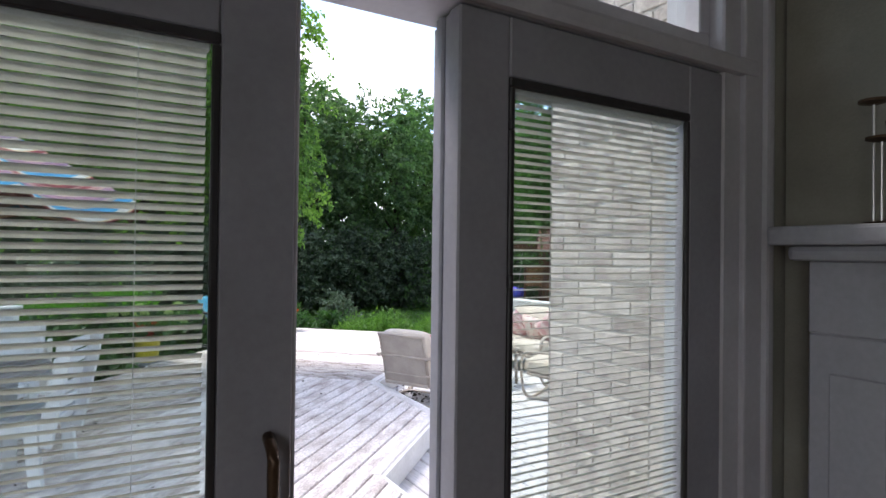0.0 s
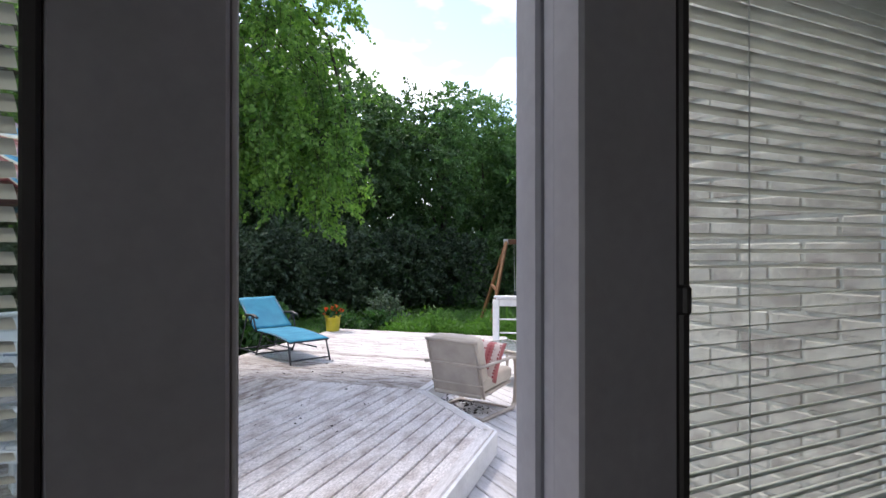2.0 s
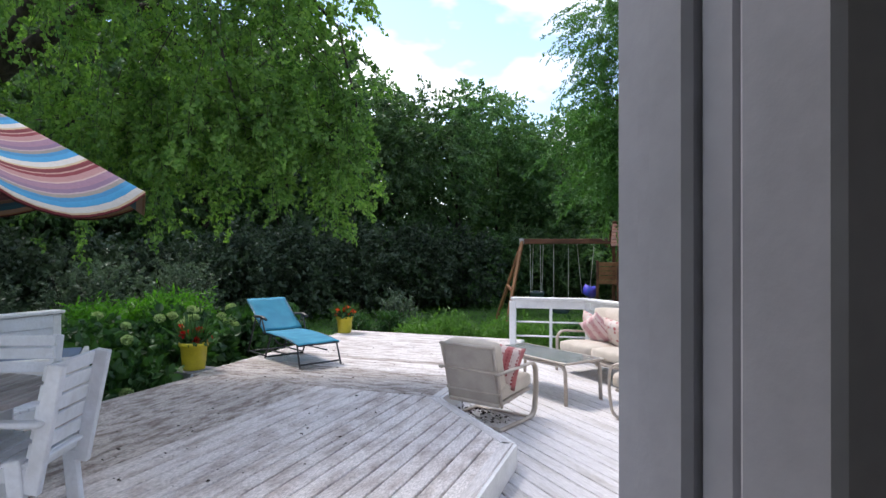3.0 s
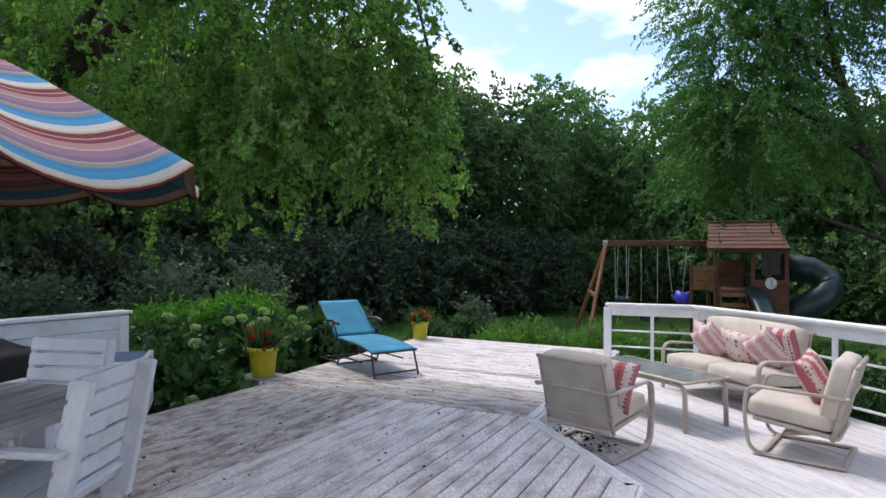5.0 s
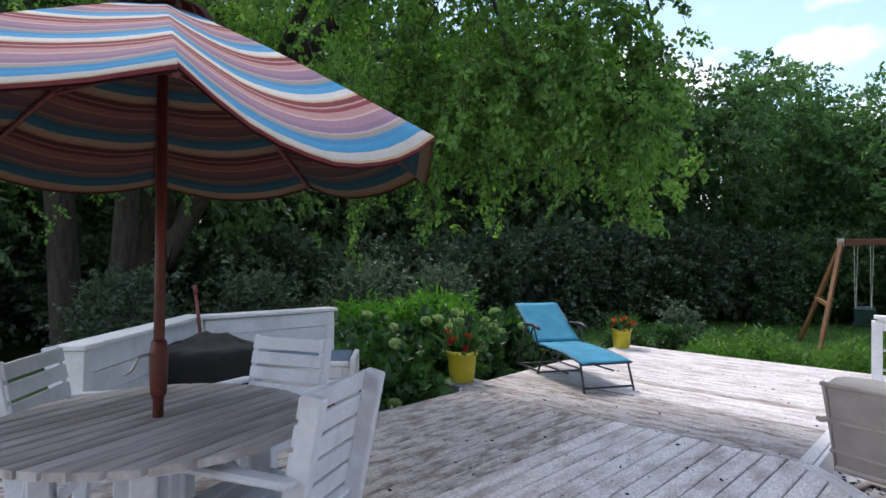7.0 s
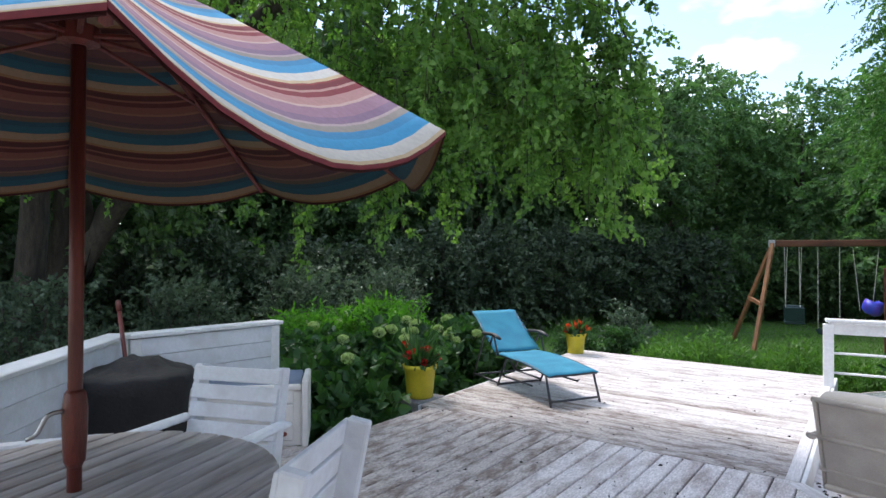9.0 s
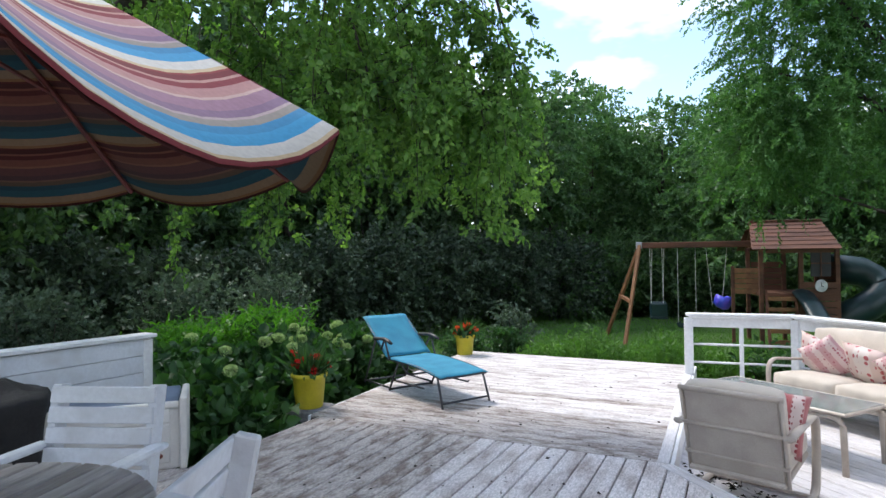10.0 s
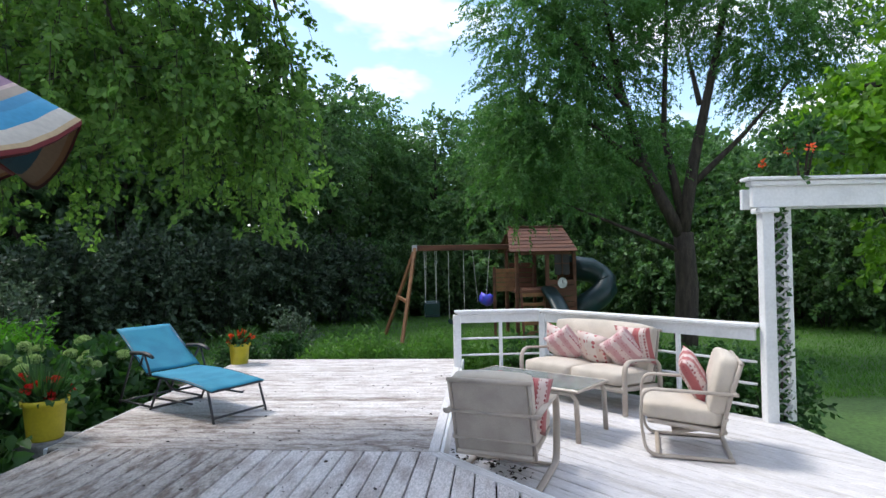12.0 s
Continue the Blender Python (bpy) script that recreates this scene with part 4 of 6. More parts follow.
pergola = thing("pergola", pose(5.93, 4.98, LOW - 0.03, 0, 0, -40), "white-painted pergola with a lattice post and deep beam", "pergola")
part("post", box((0.115, 0.115, 2.10), (0, 0, 1.05), bevel=0.008), WHITE, pergola)
part("post", box((0.06, 0.06, 2.10), (0.27, 0.10, 1.05), bevel=0.006), WHITE, pergola)
part("capital", box((0.19, 0.19, 0.05), (0, 0, 2.075), bevel=0.01), WHITE, pergola)
for k in range(19):
    z = 0.10 + k * 0.105
    for s in (1, -1):
        part("lattice_strip", box((0.235, 0.010, 0.022), (0.15, 0.052 + s * 0.0055, z), (0, 36 * s, 0), bevel=0.002), LATTICE, pergola)
climber = thing("climbing_vine", pergola.matrix_basis.copy(), "dark green vine climbing the pergola lattice", "vine")
rngv = np.random.default_rng(77)
vz = rngv.random(420)
vb = np.stack([0.15 + rngv.normal(size=420) * 0.06, 0.07 + rngv.normal(size=420) * 0.03, 0.05 + 2.05 * vz], 1)
part("stem", tube([(0.14, 0.075, 0.0), (0.17, 0.07, 0.6), (0.12, 0.08, 1.2), (0.16, 0.07, 2.1)], [0.014, 0.012, 0.009, 0.005], 6), BARK, climber, smooth=True)
leaf_object("foliage", vb, rngv.normal(size=(420, 3)) + [0, -0.3, 0], 0.045 + 0.03 * rngv.random(420), SHRUB, climber, width=0.7)
part("beam", box((3.4, 0.06, 0.22), (1.55, -0.03, 2.215), bevel=0.006), WHITE, pergola)
part("beam_moulding", box((3.46, 0.11, 0.05), (1.55, -0.04, 2.335), bevel=0.014, seg=2), WHITE, pergola)
part("beam_cap", box((3.54, 0.17, 0.035), (1.55, -0.04, 2.379), bevel=0.008), WHITE, pergola)
part("beam", box((3.4, 0.05, 0.20), (1.55, 0.16, 2.20), bevel=0.006), WHITE, pergola)
part("post", box((0.14, 0.14, 2.10), (3.1, 0, 1.05), bevel=0.008), WHITE, pergola)

# ---- gas grill by the brick wing ----
grill = thing("gas_grill", pose(3.10, 2.56, LOW, 0, 0, 14), "grey gas grill with a steel side shelf", "grill")
part("cabinet", box((0.62, 0.50, 0.62), (0, 0, 0.40), bevel=0.01), GREY_LID, grill)
part("firebox", box((0.66, 0.54, 0.16), (0, 0, 0.79), bevel=0.02, seg=2), GREY_LID, grill)
lid = lathe([(0.27, -0.33), (0.275, -0.31), (0.275, 0.31), (0.27, 0.33)], 24)
bmesh.ops.rotate(lid, verts=lid.verts[:], cent=(0, 0, 0), matrix=Matrix.Rotation(radians(90), 3, "Y"))
for v in lid.verts:
    v.co.z = max(v.co.z, 0.0) * 1.05 + 0.872
part("lid", lid, GREY_LID, grill, smooth=True)
part("lid_handle", tube(arc([(-0.22, 0.25, 0.92), (-0.22, 0.31, 0.93), (0.22, 0.31, 0.93), (0.22, 0.25, 0.92)], 4, 0.03), 0.011, 8), STEEL, grill, smooth=True)
for s in (-1, 1):
    part("side_shelf", box((0.36, 0.46, 0.035), (s * 0.52, 0, 0.85), bevel=0.008), STEEL, grill, "brushed steel side shelf")
    part("wheel", lathe([(0.06, -0.02), (0.09, -0.018), (0.09, 0.018), (0.06, 0.02)], 20, at=(s * 0.26, 0.18, 0)), GASKET, grill, m=pose(0, 0, 0.09))
for k in (-0.2, 0, 0.2):
    part("knob", lathe([(0.024, 0), (0.022, 0.03), (0.0, 0.03)], 12), STEEL, grill, m=pose(k, 0.27, 0.79, -90, 0, 0))

# ---- turquoise sun lounger and flower pots ----
def sun_lounger(m):
    """Folding lounger; its foot end lies towards -y of its own."""
    c = thing("sun_lounger", m, "turquoise folding sun lounger with a raised back and dark steel frame", "sun lounger")
    w = 0.28
    for s in (1, -1):
        part("side_rail", tube(arc([(s * w, 0.0, 0.285), (s * w, 0.42, 0.345), (s * w, 1.05, 0.34)], 5, 0.25), 0.013, 8), DARK_METAL, c, smooth=True)
        part("back_rail", tube([(s * w, 1.02, 0.34), (s * w, 1.60, 0.76)], 0.013, 8), DARK_METAL, c, smooth=True)
        part("leg", tube([(s * w, 0.06, 0.295), (s * (w + 0.01), -0.04, 0.0)], 0.012, 8), DARK_METAL, c, smooth=True)
        part("leg", tube([(s * w, 0.80, 0.34), (s * w, 1.00, 0.0)], 0.012, 8), DARK_METAL, c, smooth=True)
        part("leg", tube([(s * w, 1.30, 0.54), (s * w, 1.58, 0.0)], 0.012, 8), DARK_METAL, c, smooth=True)
        part("arm_support", tube([(s * (w + 0.02), 0.95, 0.34), (s * (w + 0.03), 1.04, 0.55)], 0.011, 8), DARK_METAL, c, smooth=True)
        part("arm_support", tube([(s * (w + 0.02), 1.14, 0.43), (s * (w + 0.03), 1.06, 0.55)], 0.011, 8), DARK_METAL, c, smooth=True)
        part("armrest", tube(arc([(s * (w + 0.03), 0.90, 0.53), (s * (w + 0.03), 1.02, 0.565), (s * (w + 0.03), 1.28, 0.55)], 4, 0.08), [0.02] + [0.027] * 6 + [0.022], 8, 0.7), GASKET, c, smooth=True)
        part("base_rail", tube([(s * w, 1.0, 0.03), (s * w, 1.58, 0.03)], 0.011, 8), DARK_METAL, c, smooth=True)
        part("base_rail", tube([(s * w, 0.30, 0.14), (s * w, 0.93, 0.13)], 0.010, 8), DARK_METAL, c, smooth=True)
    for y, z in ((-0.03, 0.05), (1.0, 0.015), (1.58, 0.015)):
        part("cross_bar", tube([(-w, y, z), (w, y, z)], 0.011, 8), DARK_METAL, c, smooth=True)
    part("cross_bar", tube(arc([(-w, 0.74, 0.33), (-w * 0.8, 0.70, 0.21), (w * 0.8, 0.70, 0.21), (w, 0.74, 0.33)], 5, 0.08), 0.011, 8), DARK_METAL, c, smooth=True)

    def sling(name, a, b, sag, bow=0.0):
        bm, n, k, th = bmesh.new(), 8, 12, 0.006
        a, b = Vector(a), Vector(b)
        nrm = Vector((0, -(b - a).z, (b - a).y)).normalized()
        tops = []
        for i in range(k + 1):
            row = []
            for j in range(n + 1):
                t, u = i / k, 2 * j / n - 1
                p = a.lerp(b, t) + Vector((u * (w + 0.014), 0, 0)) + nrm * (0.019 + bow * math.sin(math.pi * t) - 0.012 * max(0.0, abs(u) - 0.8) / 0.2 - sag * (1 - u * u) * (0.3 + 0.7 * math.sin(math.pi * t)))
                row.append((bm.verts.new(p), bm.verts.new(p - nrm * th)))
            tops.append(row)
        for i in range(k):
            for j in range(n):
                p, q, r, s2 = tops[i][j], tops[i + 1][j], tops[i + 1][j + 1], tops[i][j + 1]
                bm.faces.new((p[0], s2[0], r[0], q[0]))
                bm.faces.new((p[1], q[1], r[1], s2[1]))
        edge = [e for e in bm.edges if len(e.link_faces) == 1]
        bmesh.ops.bridge_loops(bm, edges=edge)
        part(name, bm, TURQ, c, smooth=True)

    sling("seat_sling", (0, -0.015, 0.288), (0, 1.02, 0.345), 0.022, 0.026)
    sling("back_sling", (0, 1.04, 0.36), (0, 1.60, 0.765), 0.03)
    part("head_bar", tube([(-w, 1.60, 0.76), (w, 1.60, 0.76)], 0.013, 8), DARK_METAL, c, smooth=True)
    part("foot_bar", tube([(-w, 0.0, 0.285), (w, 0.0, 0.285)], 0.013, 8), DARK_METAL, c, smooth=True)
    return c


sun_lounger(pose(1.90, 8.12, 0, 0, 0, 16.5))


def flower_pot(m, h, petals, colour_word, seed):
    rng = np.random.default_rng(seed)
    p = thing("flower_pot", m, "yellow plastic flower pot with %s flowers on the deck edge" % colour_word, "flower pot", group="yellow flower pots")
    r = h * 0.5
    part("pot", lathe([(r * 0.74, 0), (r * 0.78, 0.01), (r * 0.93, h * 0.84), (r * 1.02, h * 0.85), (r * 1.06, h * 0.98), (r * 1.02, h), (r * 0.94, h * 0.97), (r * 0.9, h * 0.86)], 28), YELLOW, p, smooth=True)
    part("soil", lathe([(r * 0.88, h * 0.84), (r * 0.86, h * 0.875), (0.01, h * 0.89)], 16), SOIL, p)
    n = 90
    a = rng.random(n) * 2 * np.pi
    b = np.stack([np.cos(a) * r * 0.6 * rng.random(n), np.sin(a) * r * 0.6 * rng.random(n), np.full(n, h * 0.86)], 1)
    ax = np.stack([np.cos(a) * 0.6, np.sin(a) * 0.6, np.full(n, 1.0)], 1) + rng.normal(size=(n, 3)) * 0.25
    leaf_object("leaves", b, ax, h * (0.6 + 0.75 * rng.random(n)), SHRUB, p, width=0.08)
    m2 = 200
    b2 = np.stack([rng.normal(size=m2) * r * 0.7, rng.normal(size=m2) * r * 0.7, h * (0.9 + 0.35 * rng.random(m2))], 1)
    leaf_object("foliage", b2, rng.normal(size=(m2, 3)) + [0, 0, 0.3], h * 0.22 * (0.6 + 0.6 * rng.random(m2)), SHRUB, p, width=0.7)
    for k in range(9):
        ang = k * 2.4 + seed
        rr = r * (0.5 + 1.0 * rng.random())
        top = Vector((math.cos(ang) * rr, math.sin(ang) * rr, h * (1.10 + 0.42 * rng.random())))
        st = part("stem", tube([(top.x * 0.4, top.y * 0.4, h * 0.86), top], 0.003, 5), SHRUB, p)
        q = 30
        d = rng.normal(size=(q, 3)) + [0, 0, 0.4]
        d /= np.linalg.norm(d, axis=1, keepdims=True)
        leaf_object("blossom", np.array(top) + d * 0.018, d + rng.normal(size=(q, 3)) * 0.5, 0.038, petals, st, width=0.8)


block = tagged(part("stepping_block", box((0.42, 0.30, 0.16), (0, 0, 0.08), bevel=0.015, seg=2), STONE, m=pose(0.46, 8.56, -0.158, 0, 0, 45)), "grey concrete block beside the deck edge", "block")
tagged(part("block_support", box((0.40, 0.28, 0.51), (0, 0, 0.255), bevel=0.015), STONE, m=pose(0.46, 8.56, -0.670, 0, 0, 45)), "grey concrete block under another block", "block")
flower_pot(pose(0.44, 8.58, 0.003), 0.34, RED_PETAL, "red", 3)
flower_pot(pose(2.99, 10.98, 0.0), 0.30, ORANGE_PETAL, "orange", 5)

# ---- dining set with umbrella ----
def dining_table(m):
    t = thing("dining_table", m, "round greyed white slatted wooden garden table", "table")
    R, h, n = 0.62, 0.705, 15
    pitch = 2 * R / n
    for k in range(n):
        y0, y1 = -R + k * pitch + 0.0075, -R + (k + 1) * pitch - 0.0075
        bm = bmesh.new()
        ys = [y0, (y0 + y1) / 2, y1]
        right = [(math.sqrt(max(R * R - y * y, 0.002)), y) for y in ys]
        poly = right + [(-x, y) for x, y in right[::-1]]
        a = [bm.verts.new((*p, -0.028)) for p in poly]
        b = [bm.verts.new((*p, -0.003)) for p in poly]
        c = [bm.verts.new((p[0] * 0.995, p[1] + (0.003 if p[1] < ys[1] else -0.003 if p[1] > ys[1] else 0), 0)) for p in poly]
        bm.faces.new(a[::-1])
        bm.faces.new(c)
        for i in range(6):
            j = (i + 1) % 6
            bm.faces.new((a[i], a[j], b[j], b[i]))
            bm.faces.new((b[i], b[j], c[j], c[i]))
        part("slat", bm, TABLE_WOOD, t, m=pose(0, 0, h + random.uniform(-0.001, 0.001)))
    rim = []
    for k in range(49):
        a = 2 * math.pi * k / 48
        rim.append((math.cos(a) * (R - 0.14), math.sin(a) * (R - 0.14), h - 0.06))
    part("apron", tube(rim, 0.03, 4, 0.6, caps=False), WHITE_OLD, t)
    for k in range(4):
        a = math.pi / 4 + k * math.pi / 2
        x, y = 0.40 * math.cos(a), 0.40 * math.sin(a)
        part("leg", box((0.085, 0.085, h - 0.03), (x, y, (h - 0.03) / 2), (0, 0, 45), bevel=0.008), WHITE_OLD, t)
        part("brace", tube([(x * 0.95, y * 0.95, 0.36), (x * 0.35, y * 0.35, h - 0.05)], 0.022, 4), WHITE_OLD, t)
    part("stretcher", box((0.8, 0.06, 0.03), (0, 0, 0.25), (0, 0, 45), bevel=0.006), WHITE_OLD, t)
    part("stretcher", box((0.8, 0.06, 0.03), (0, 0, 0.215), (0, 0, -45), bevel=0.006), WHITE_OLD, t)
    return t


TX, TY = -1.02, 4.62
dining_table(pose(TX, TY, 0, 0, 0, 64))


def garden_chair(m, label):
    """A slatted wooden armchair; it faces +y, the top of its back lies over y = -0.30."""
    c = thing("garden_chair", m, label, "chair", group="garden chairs round the table")
    w = 0.24
    for s in (1, -1):
        part("back_post", box((0.045, 0.078, 0.63), (s * w, -0.236, 0.56), (11, 0, 0), bevel=0.006), WHITE_OLD, c)
        part("rear_leg", box((0.05, 0.075, 0.42), (s * (w + 0.01), -0.12, 0.21), (-6, 0, 0), bevel=0.006), WHITE_OLD, c)
        part("front_leg", box((0.05, 0.075, 0.60), (s * (w + 0.03), 0.28, 0.30), bevel=0.006), WHITE_OLD, c)
        part("armrest", box((0.075, 0.60, 0.028), (s * (w + 0.045), 0.05, 0.605), (2, 0, 0), bevel=0.01), WHITE_OLD, c)
        part("seat_rail", box((0.035, 0.50, 0.07), (s * w, 0.05, 0.355), (4, 0, 0), bevel=0.004), WHITE_OLD, c)
    for k in range(6):
        z = 0.37 + k * 0.092
        part("back_slat", box((2 * w + 0.03, 0.02, 0.076), (0, -0.154 - (z - 0.37) * 0.195, z), (11, 0, 0), bevel=0.004), WHITE_OLD, c)
    for k in range(6):
        part("seat_slat", box((2 * w + 0.04, 0.072, 0.02), (0, -0.16 + k * 0.085, 0.39 + k * 0.005), (4, 0, 0), bevel=0.004), WHITE_OLD, c)
    return c


def facing(px, py, qx, qy, tall=1.0):
    """A chair whose back's top corners lie over the two points (left and right as one sits)."""
    mx, my = (px + qx) / 2, (py + qy) / 2
    ang = math.atan2(py - qy, px - qx) + math.pi
    return Matrix.Translation((mx - 0.30 * math.sin(ang), my + 0.30 * math.cos(ang), 0)) @ pose(0, 0, 0, 0, 0, math.degrees(ang)) @ Matrix.Diagonal((1, 1, tall, 1))


garden_chair(facing(-0.29, 4.15, -0.13, 4.62, 1.035), "white slatted wooden garden armchair beside the table")
garden_chair(facing(-0.555, 5.78, -0.965, 5.95, 0.985), "white slatted wooden garden armchair behind the table")
garden_chair(facing(-1.93, 5.35, -1.88, 4.87), "white slatted wooden garden armchair by the parapet")


def umbrella(m):
    u = thing("patio_umbrella", m, "striped canvas patio umbrella with a red wooden pole in the table", "umbrella")
    top, rim, R, n, first = 2.40, 1.785, 1.175, 8, -64.0
    part("pole", tube([(0, 0, 0.02), (0, 0, top - 0.02)], 0.021, 14), RED_WOOD, u, smooth=True)
    part("crank_block", lathe([(0.022, 0.78), (0.031, 0.80), (0.035, 0.88), (0.036, 0.96), (0.030, 1.01), (0.022, 1.02)], 14), RED_WOOD, u, smooth=True)
    part("crank", tube(arc([(-0.02, -0.03, 0.96), (-0.05, -0.06, 0.96), (-0.075, -0.07, 0.90), (-0.10, -0.08, 0.89)], 4, 0.02), 0.007, 8), STEEL, u, "steel crank", smooth=True)
    part("hub", lathe([(0.03, top - 0.30), (0.06, top - 0.29), (0.06, top - 0.24), (0.03, top - 0.23)], 14), RED_WOOD, u)
    part("finial", lathe([(0.045, top), (0.05, top + 0.015), (0.02, top + 0.03), (0.035, top + 0.07), (0.02, top + 0.10), (0.004, top + 0.11)], 14), RED_WOOD, u, smooth=True)
    ang = [radians(first + 360 / n * k) for k in range(n)]
    bm = bmesh.new()
    uvl = bm.loops.layers.uv.new("map")
    rows, cols = 10, 10
    sag = [0.15, 0.095, 0.085, 0.085, 0.085, 0.085, 0.08, 0.055]
    reach = [1.26, 1.18, 1.18, 1.17, 1.17, 1.17, 1.18, 1.22]

    def surface(k, t, s):
        a, b = ang[k], ang[(k + 1) % n] + (2 * math.pi if k == n - 1 else 0)
        ra = Vector((math.cos(a), math.sin(a), 0)) * reach[k]
        rb = Vector((math.cos(b), math.sin(b), 0)) * reach[(k + 1) % n]
        p = ra.lerp(rb, s) * t
        q = 4 * s * (1 - s)
        z = top - (top - rim) * t ** 1.12
        return Vector((p.x, p.y, z - sag[k] * q * t ** 1.8 + 0.006 * noise.noise(Vector((p.x * 5, p.y * 5, k)))))

    for k in range(n):
        g = [[bm.verts.new(surface(k, 0.03 + 0.97 * i / rows, j / cols)) for j in range(cols + 1)] for i in range(rows + 1)]
        for i in range(rows):
            for j in range(cols):
                f = bm.faces.new((g[i][j], g[i + 1][j], g[i + 1][j + 1], g[i][j + 1]))
                for lp, (ii, jj) in zip(f.loops, ((i, j), (i + 1, j), (i + 1, j + 1), (i, j + 1))):
                    lp[uvl].uv = (0.03 + 0.97 * ii / rows, jj / cols)
        hem = [bm.verts.new(v.co + Vector((0, 0, -0.011))) for v in g[rows]]
        for j in range(cols):
            f = bm.faces.new((g[rows][j], hem[j], hem[j + 1], g[rows][j + 1]))
            for lp in f.loops:
                lp[uvl].uv = (0.0, 0)
    bmesh.ops.remove_doubles(bm, verts=bm.verts[:], dist=0.0015)
    # second skin just under the canvas, its colours darkened to stand for shade
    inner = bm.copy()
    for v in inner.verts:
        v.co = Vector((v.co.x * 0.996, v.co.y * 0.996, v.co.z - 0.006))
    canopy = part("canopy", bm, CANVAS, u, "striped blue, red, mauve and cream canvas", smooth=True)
    part("shaded_underside", inner, SHADED_CANVAS, canopy, "underside with shade painted into its stripe colours", smooth=True)
    cap = bmesh.new()
    uvc = cap.loops.layers.uv.new("map")
    c0 = cap.verts.new((0, 0, top + 0.035))
    ringv = [cap.verts.new((0.20 * math.cos(a + 0.0), 0.20 * math.sin(a), top - 0.055 - 0.012 * math.sin(3 * a))) for a in [2 * math.pi * k / 24 for k in range(24)]]
    for k in range(24):
        f = cap.faces.new((c0, ringv[k], ringv[(k + 1) % 24]))
        for lp in f.loops:
            lp[uvc].uv = (0.21 if lp.vert is c0 else 0.315, 0)
    part("vent_cap", cap, CANVAS, canopy, smooth=True)
    for k in range(n):
        a = ang[k]
        d = Vector((math.cos(a), math.sin(a), 0))
        R = reach[k]
        rb = part("rib", tube([d * 0.04 + Vector((0, 0, top - 0.03)), d * R * 0.5 + Vector((0, 0, top - 0.015 - (top - rim) * 0.5 ** 1.12 - 0.014)), d * (R - 0.02) + Vector((0, 0, rim - 0.018))], 0.011, 6), RED_WOOD, u)
        part("strut", tube([d * 0.05 + Vector((0, 0, top - 0.27)), d * R * 0.5 + Vector((0, 0, top - 0.045 - (top - rim) * 0.5 ** 1.12))], 0.009, 6), RED_WOOD, rb)


umbrella(pose(TX, TY, 0))

# ---- parapet, covered grill, storage bin ----
def parapet(a, b, h, name="parapet"):
    d = Vector((b[0] - a[0], b[1] - a[1], 0))
    r = thing(name, pose(a[0], a[1], 0, 0, 0, math.degrees(math.atan2(d.y, d.x))), "white board parapet with a flat cap at the deck edge", "parapet", group="board parapets")
    L = d.length
    part("cap", box((L + 0.05, 0.19, 0.035), (L / 2, 0, h - 0.018), bevel=0.006), WHITE, r)
    for k in range(5):
        for s in (1, -1):
            part("board", box((L - 0.02, 0.02, (h - 0.04) / 5 - 0.004), (L / 2, s * (0.055 + 0.001 * (k % 2)), (k + 0.5) * (h - 0.04) / 5), (s * 2.5, 0, 0), bevel=0.003), WHITE_OLD, r)
    for x in (0.05, L - 0.05):
        part("post", box((0.09, 0.145, h - 0.042), (x, 0, (h - 0.042) / 2), bevel=0.005), WHITE, r)


parapet((-1.0, 8.66), (-2.06, 7.74), 0.79)
parapet((-2.10, 7.70), (-2.12, 5.86), 0.80)

cover = thing("covered_grill", pose(-1.72, 7.05, 0, 0, 0, 20), "round grill under a loose black vinyl cover", "grill")
bm = lathe([(0.30, 0.0), (0.32, 0.05), (0.325, 0.20), (0.335, 0.38), (0.35, 0.50), (0.365, 0.565), (0.355, 0.60), (0.35, 0.612), (0.30, 0.628), (0.22, 0.640), (0.17, 0.668), (0.13, 0.70), (0.06, 0.705), (0.01, 0.69)], 56)
for v in bm.verts:
    a = math.atan2(v.co.y, v.co.x)
    k = 1 + (0.05 * math.sin(9 * a + 2 * v.co.z) + 0.06 * noise.noise(v.co * 5)) * (1.1 - v.co.z)
    sq = 1 + 0.10 * abs(math.sin(2 * a))
    v.co.x, v.co.y = v.co.x * k * sq, v.co.y * k * sq
    v.co.z += 0.02 * noise.noise(v.co * 7) + (0.035 * noise.noise(v.co * 16) if v.co.z > 0.63 else 0)
part("cover", bm, BLACK_COVER, cover, smooth=True)
part("hem_cord", tube([(0.33 * math.cos(a), 0.33 * math.sin(a), 0.03) for a in [k * math.pi / 10 for k in range(21)]], 0.008, 6, caps=False), GASKET, cover)
stake = thing("garden_stake", pose(-1.86, 7.42, 0, -4, -9, 0), "dark red wooden stake leaning by the parapet", "stake")
part("shaft", tube([(0, 0, 0), (0, 0, 1.02)], 0.016, 8), RED_WOOD, stake, smooth=True)
part("grip", tube([(0, 0, 1.021), (0, 0, 1.10)], [0.022, 0.018], 8), RED_WOOD, stake, smooth=True)

storage = thing("storage_bin", pose(-1.05, 7.36, 0, 0, 0, 3), "white plastic toy bin with a slate-blue lid at the deck edge", "storage bin")
part("body", box((0.92, 0.44, 0.43), (0, 0, 0.215), bevel=0.02, seg=2), PLASTIC_WHITE, storage)
for k, z in enumerate((0.11, 0.25, 0.375)):
    part("front_panel", box((0.78, 0.014, 0.125 if k < 2 else 0.10), (0, -0.222, z), bevel=0.006), PLASTIC_WHITE, storage)
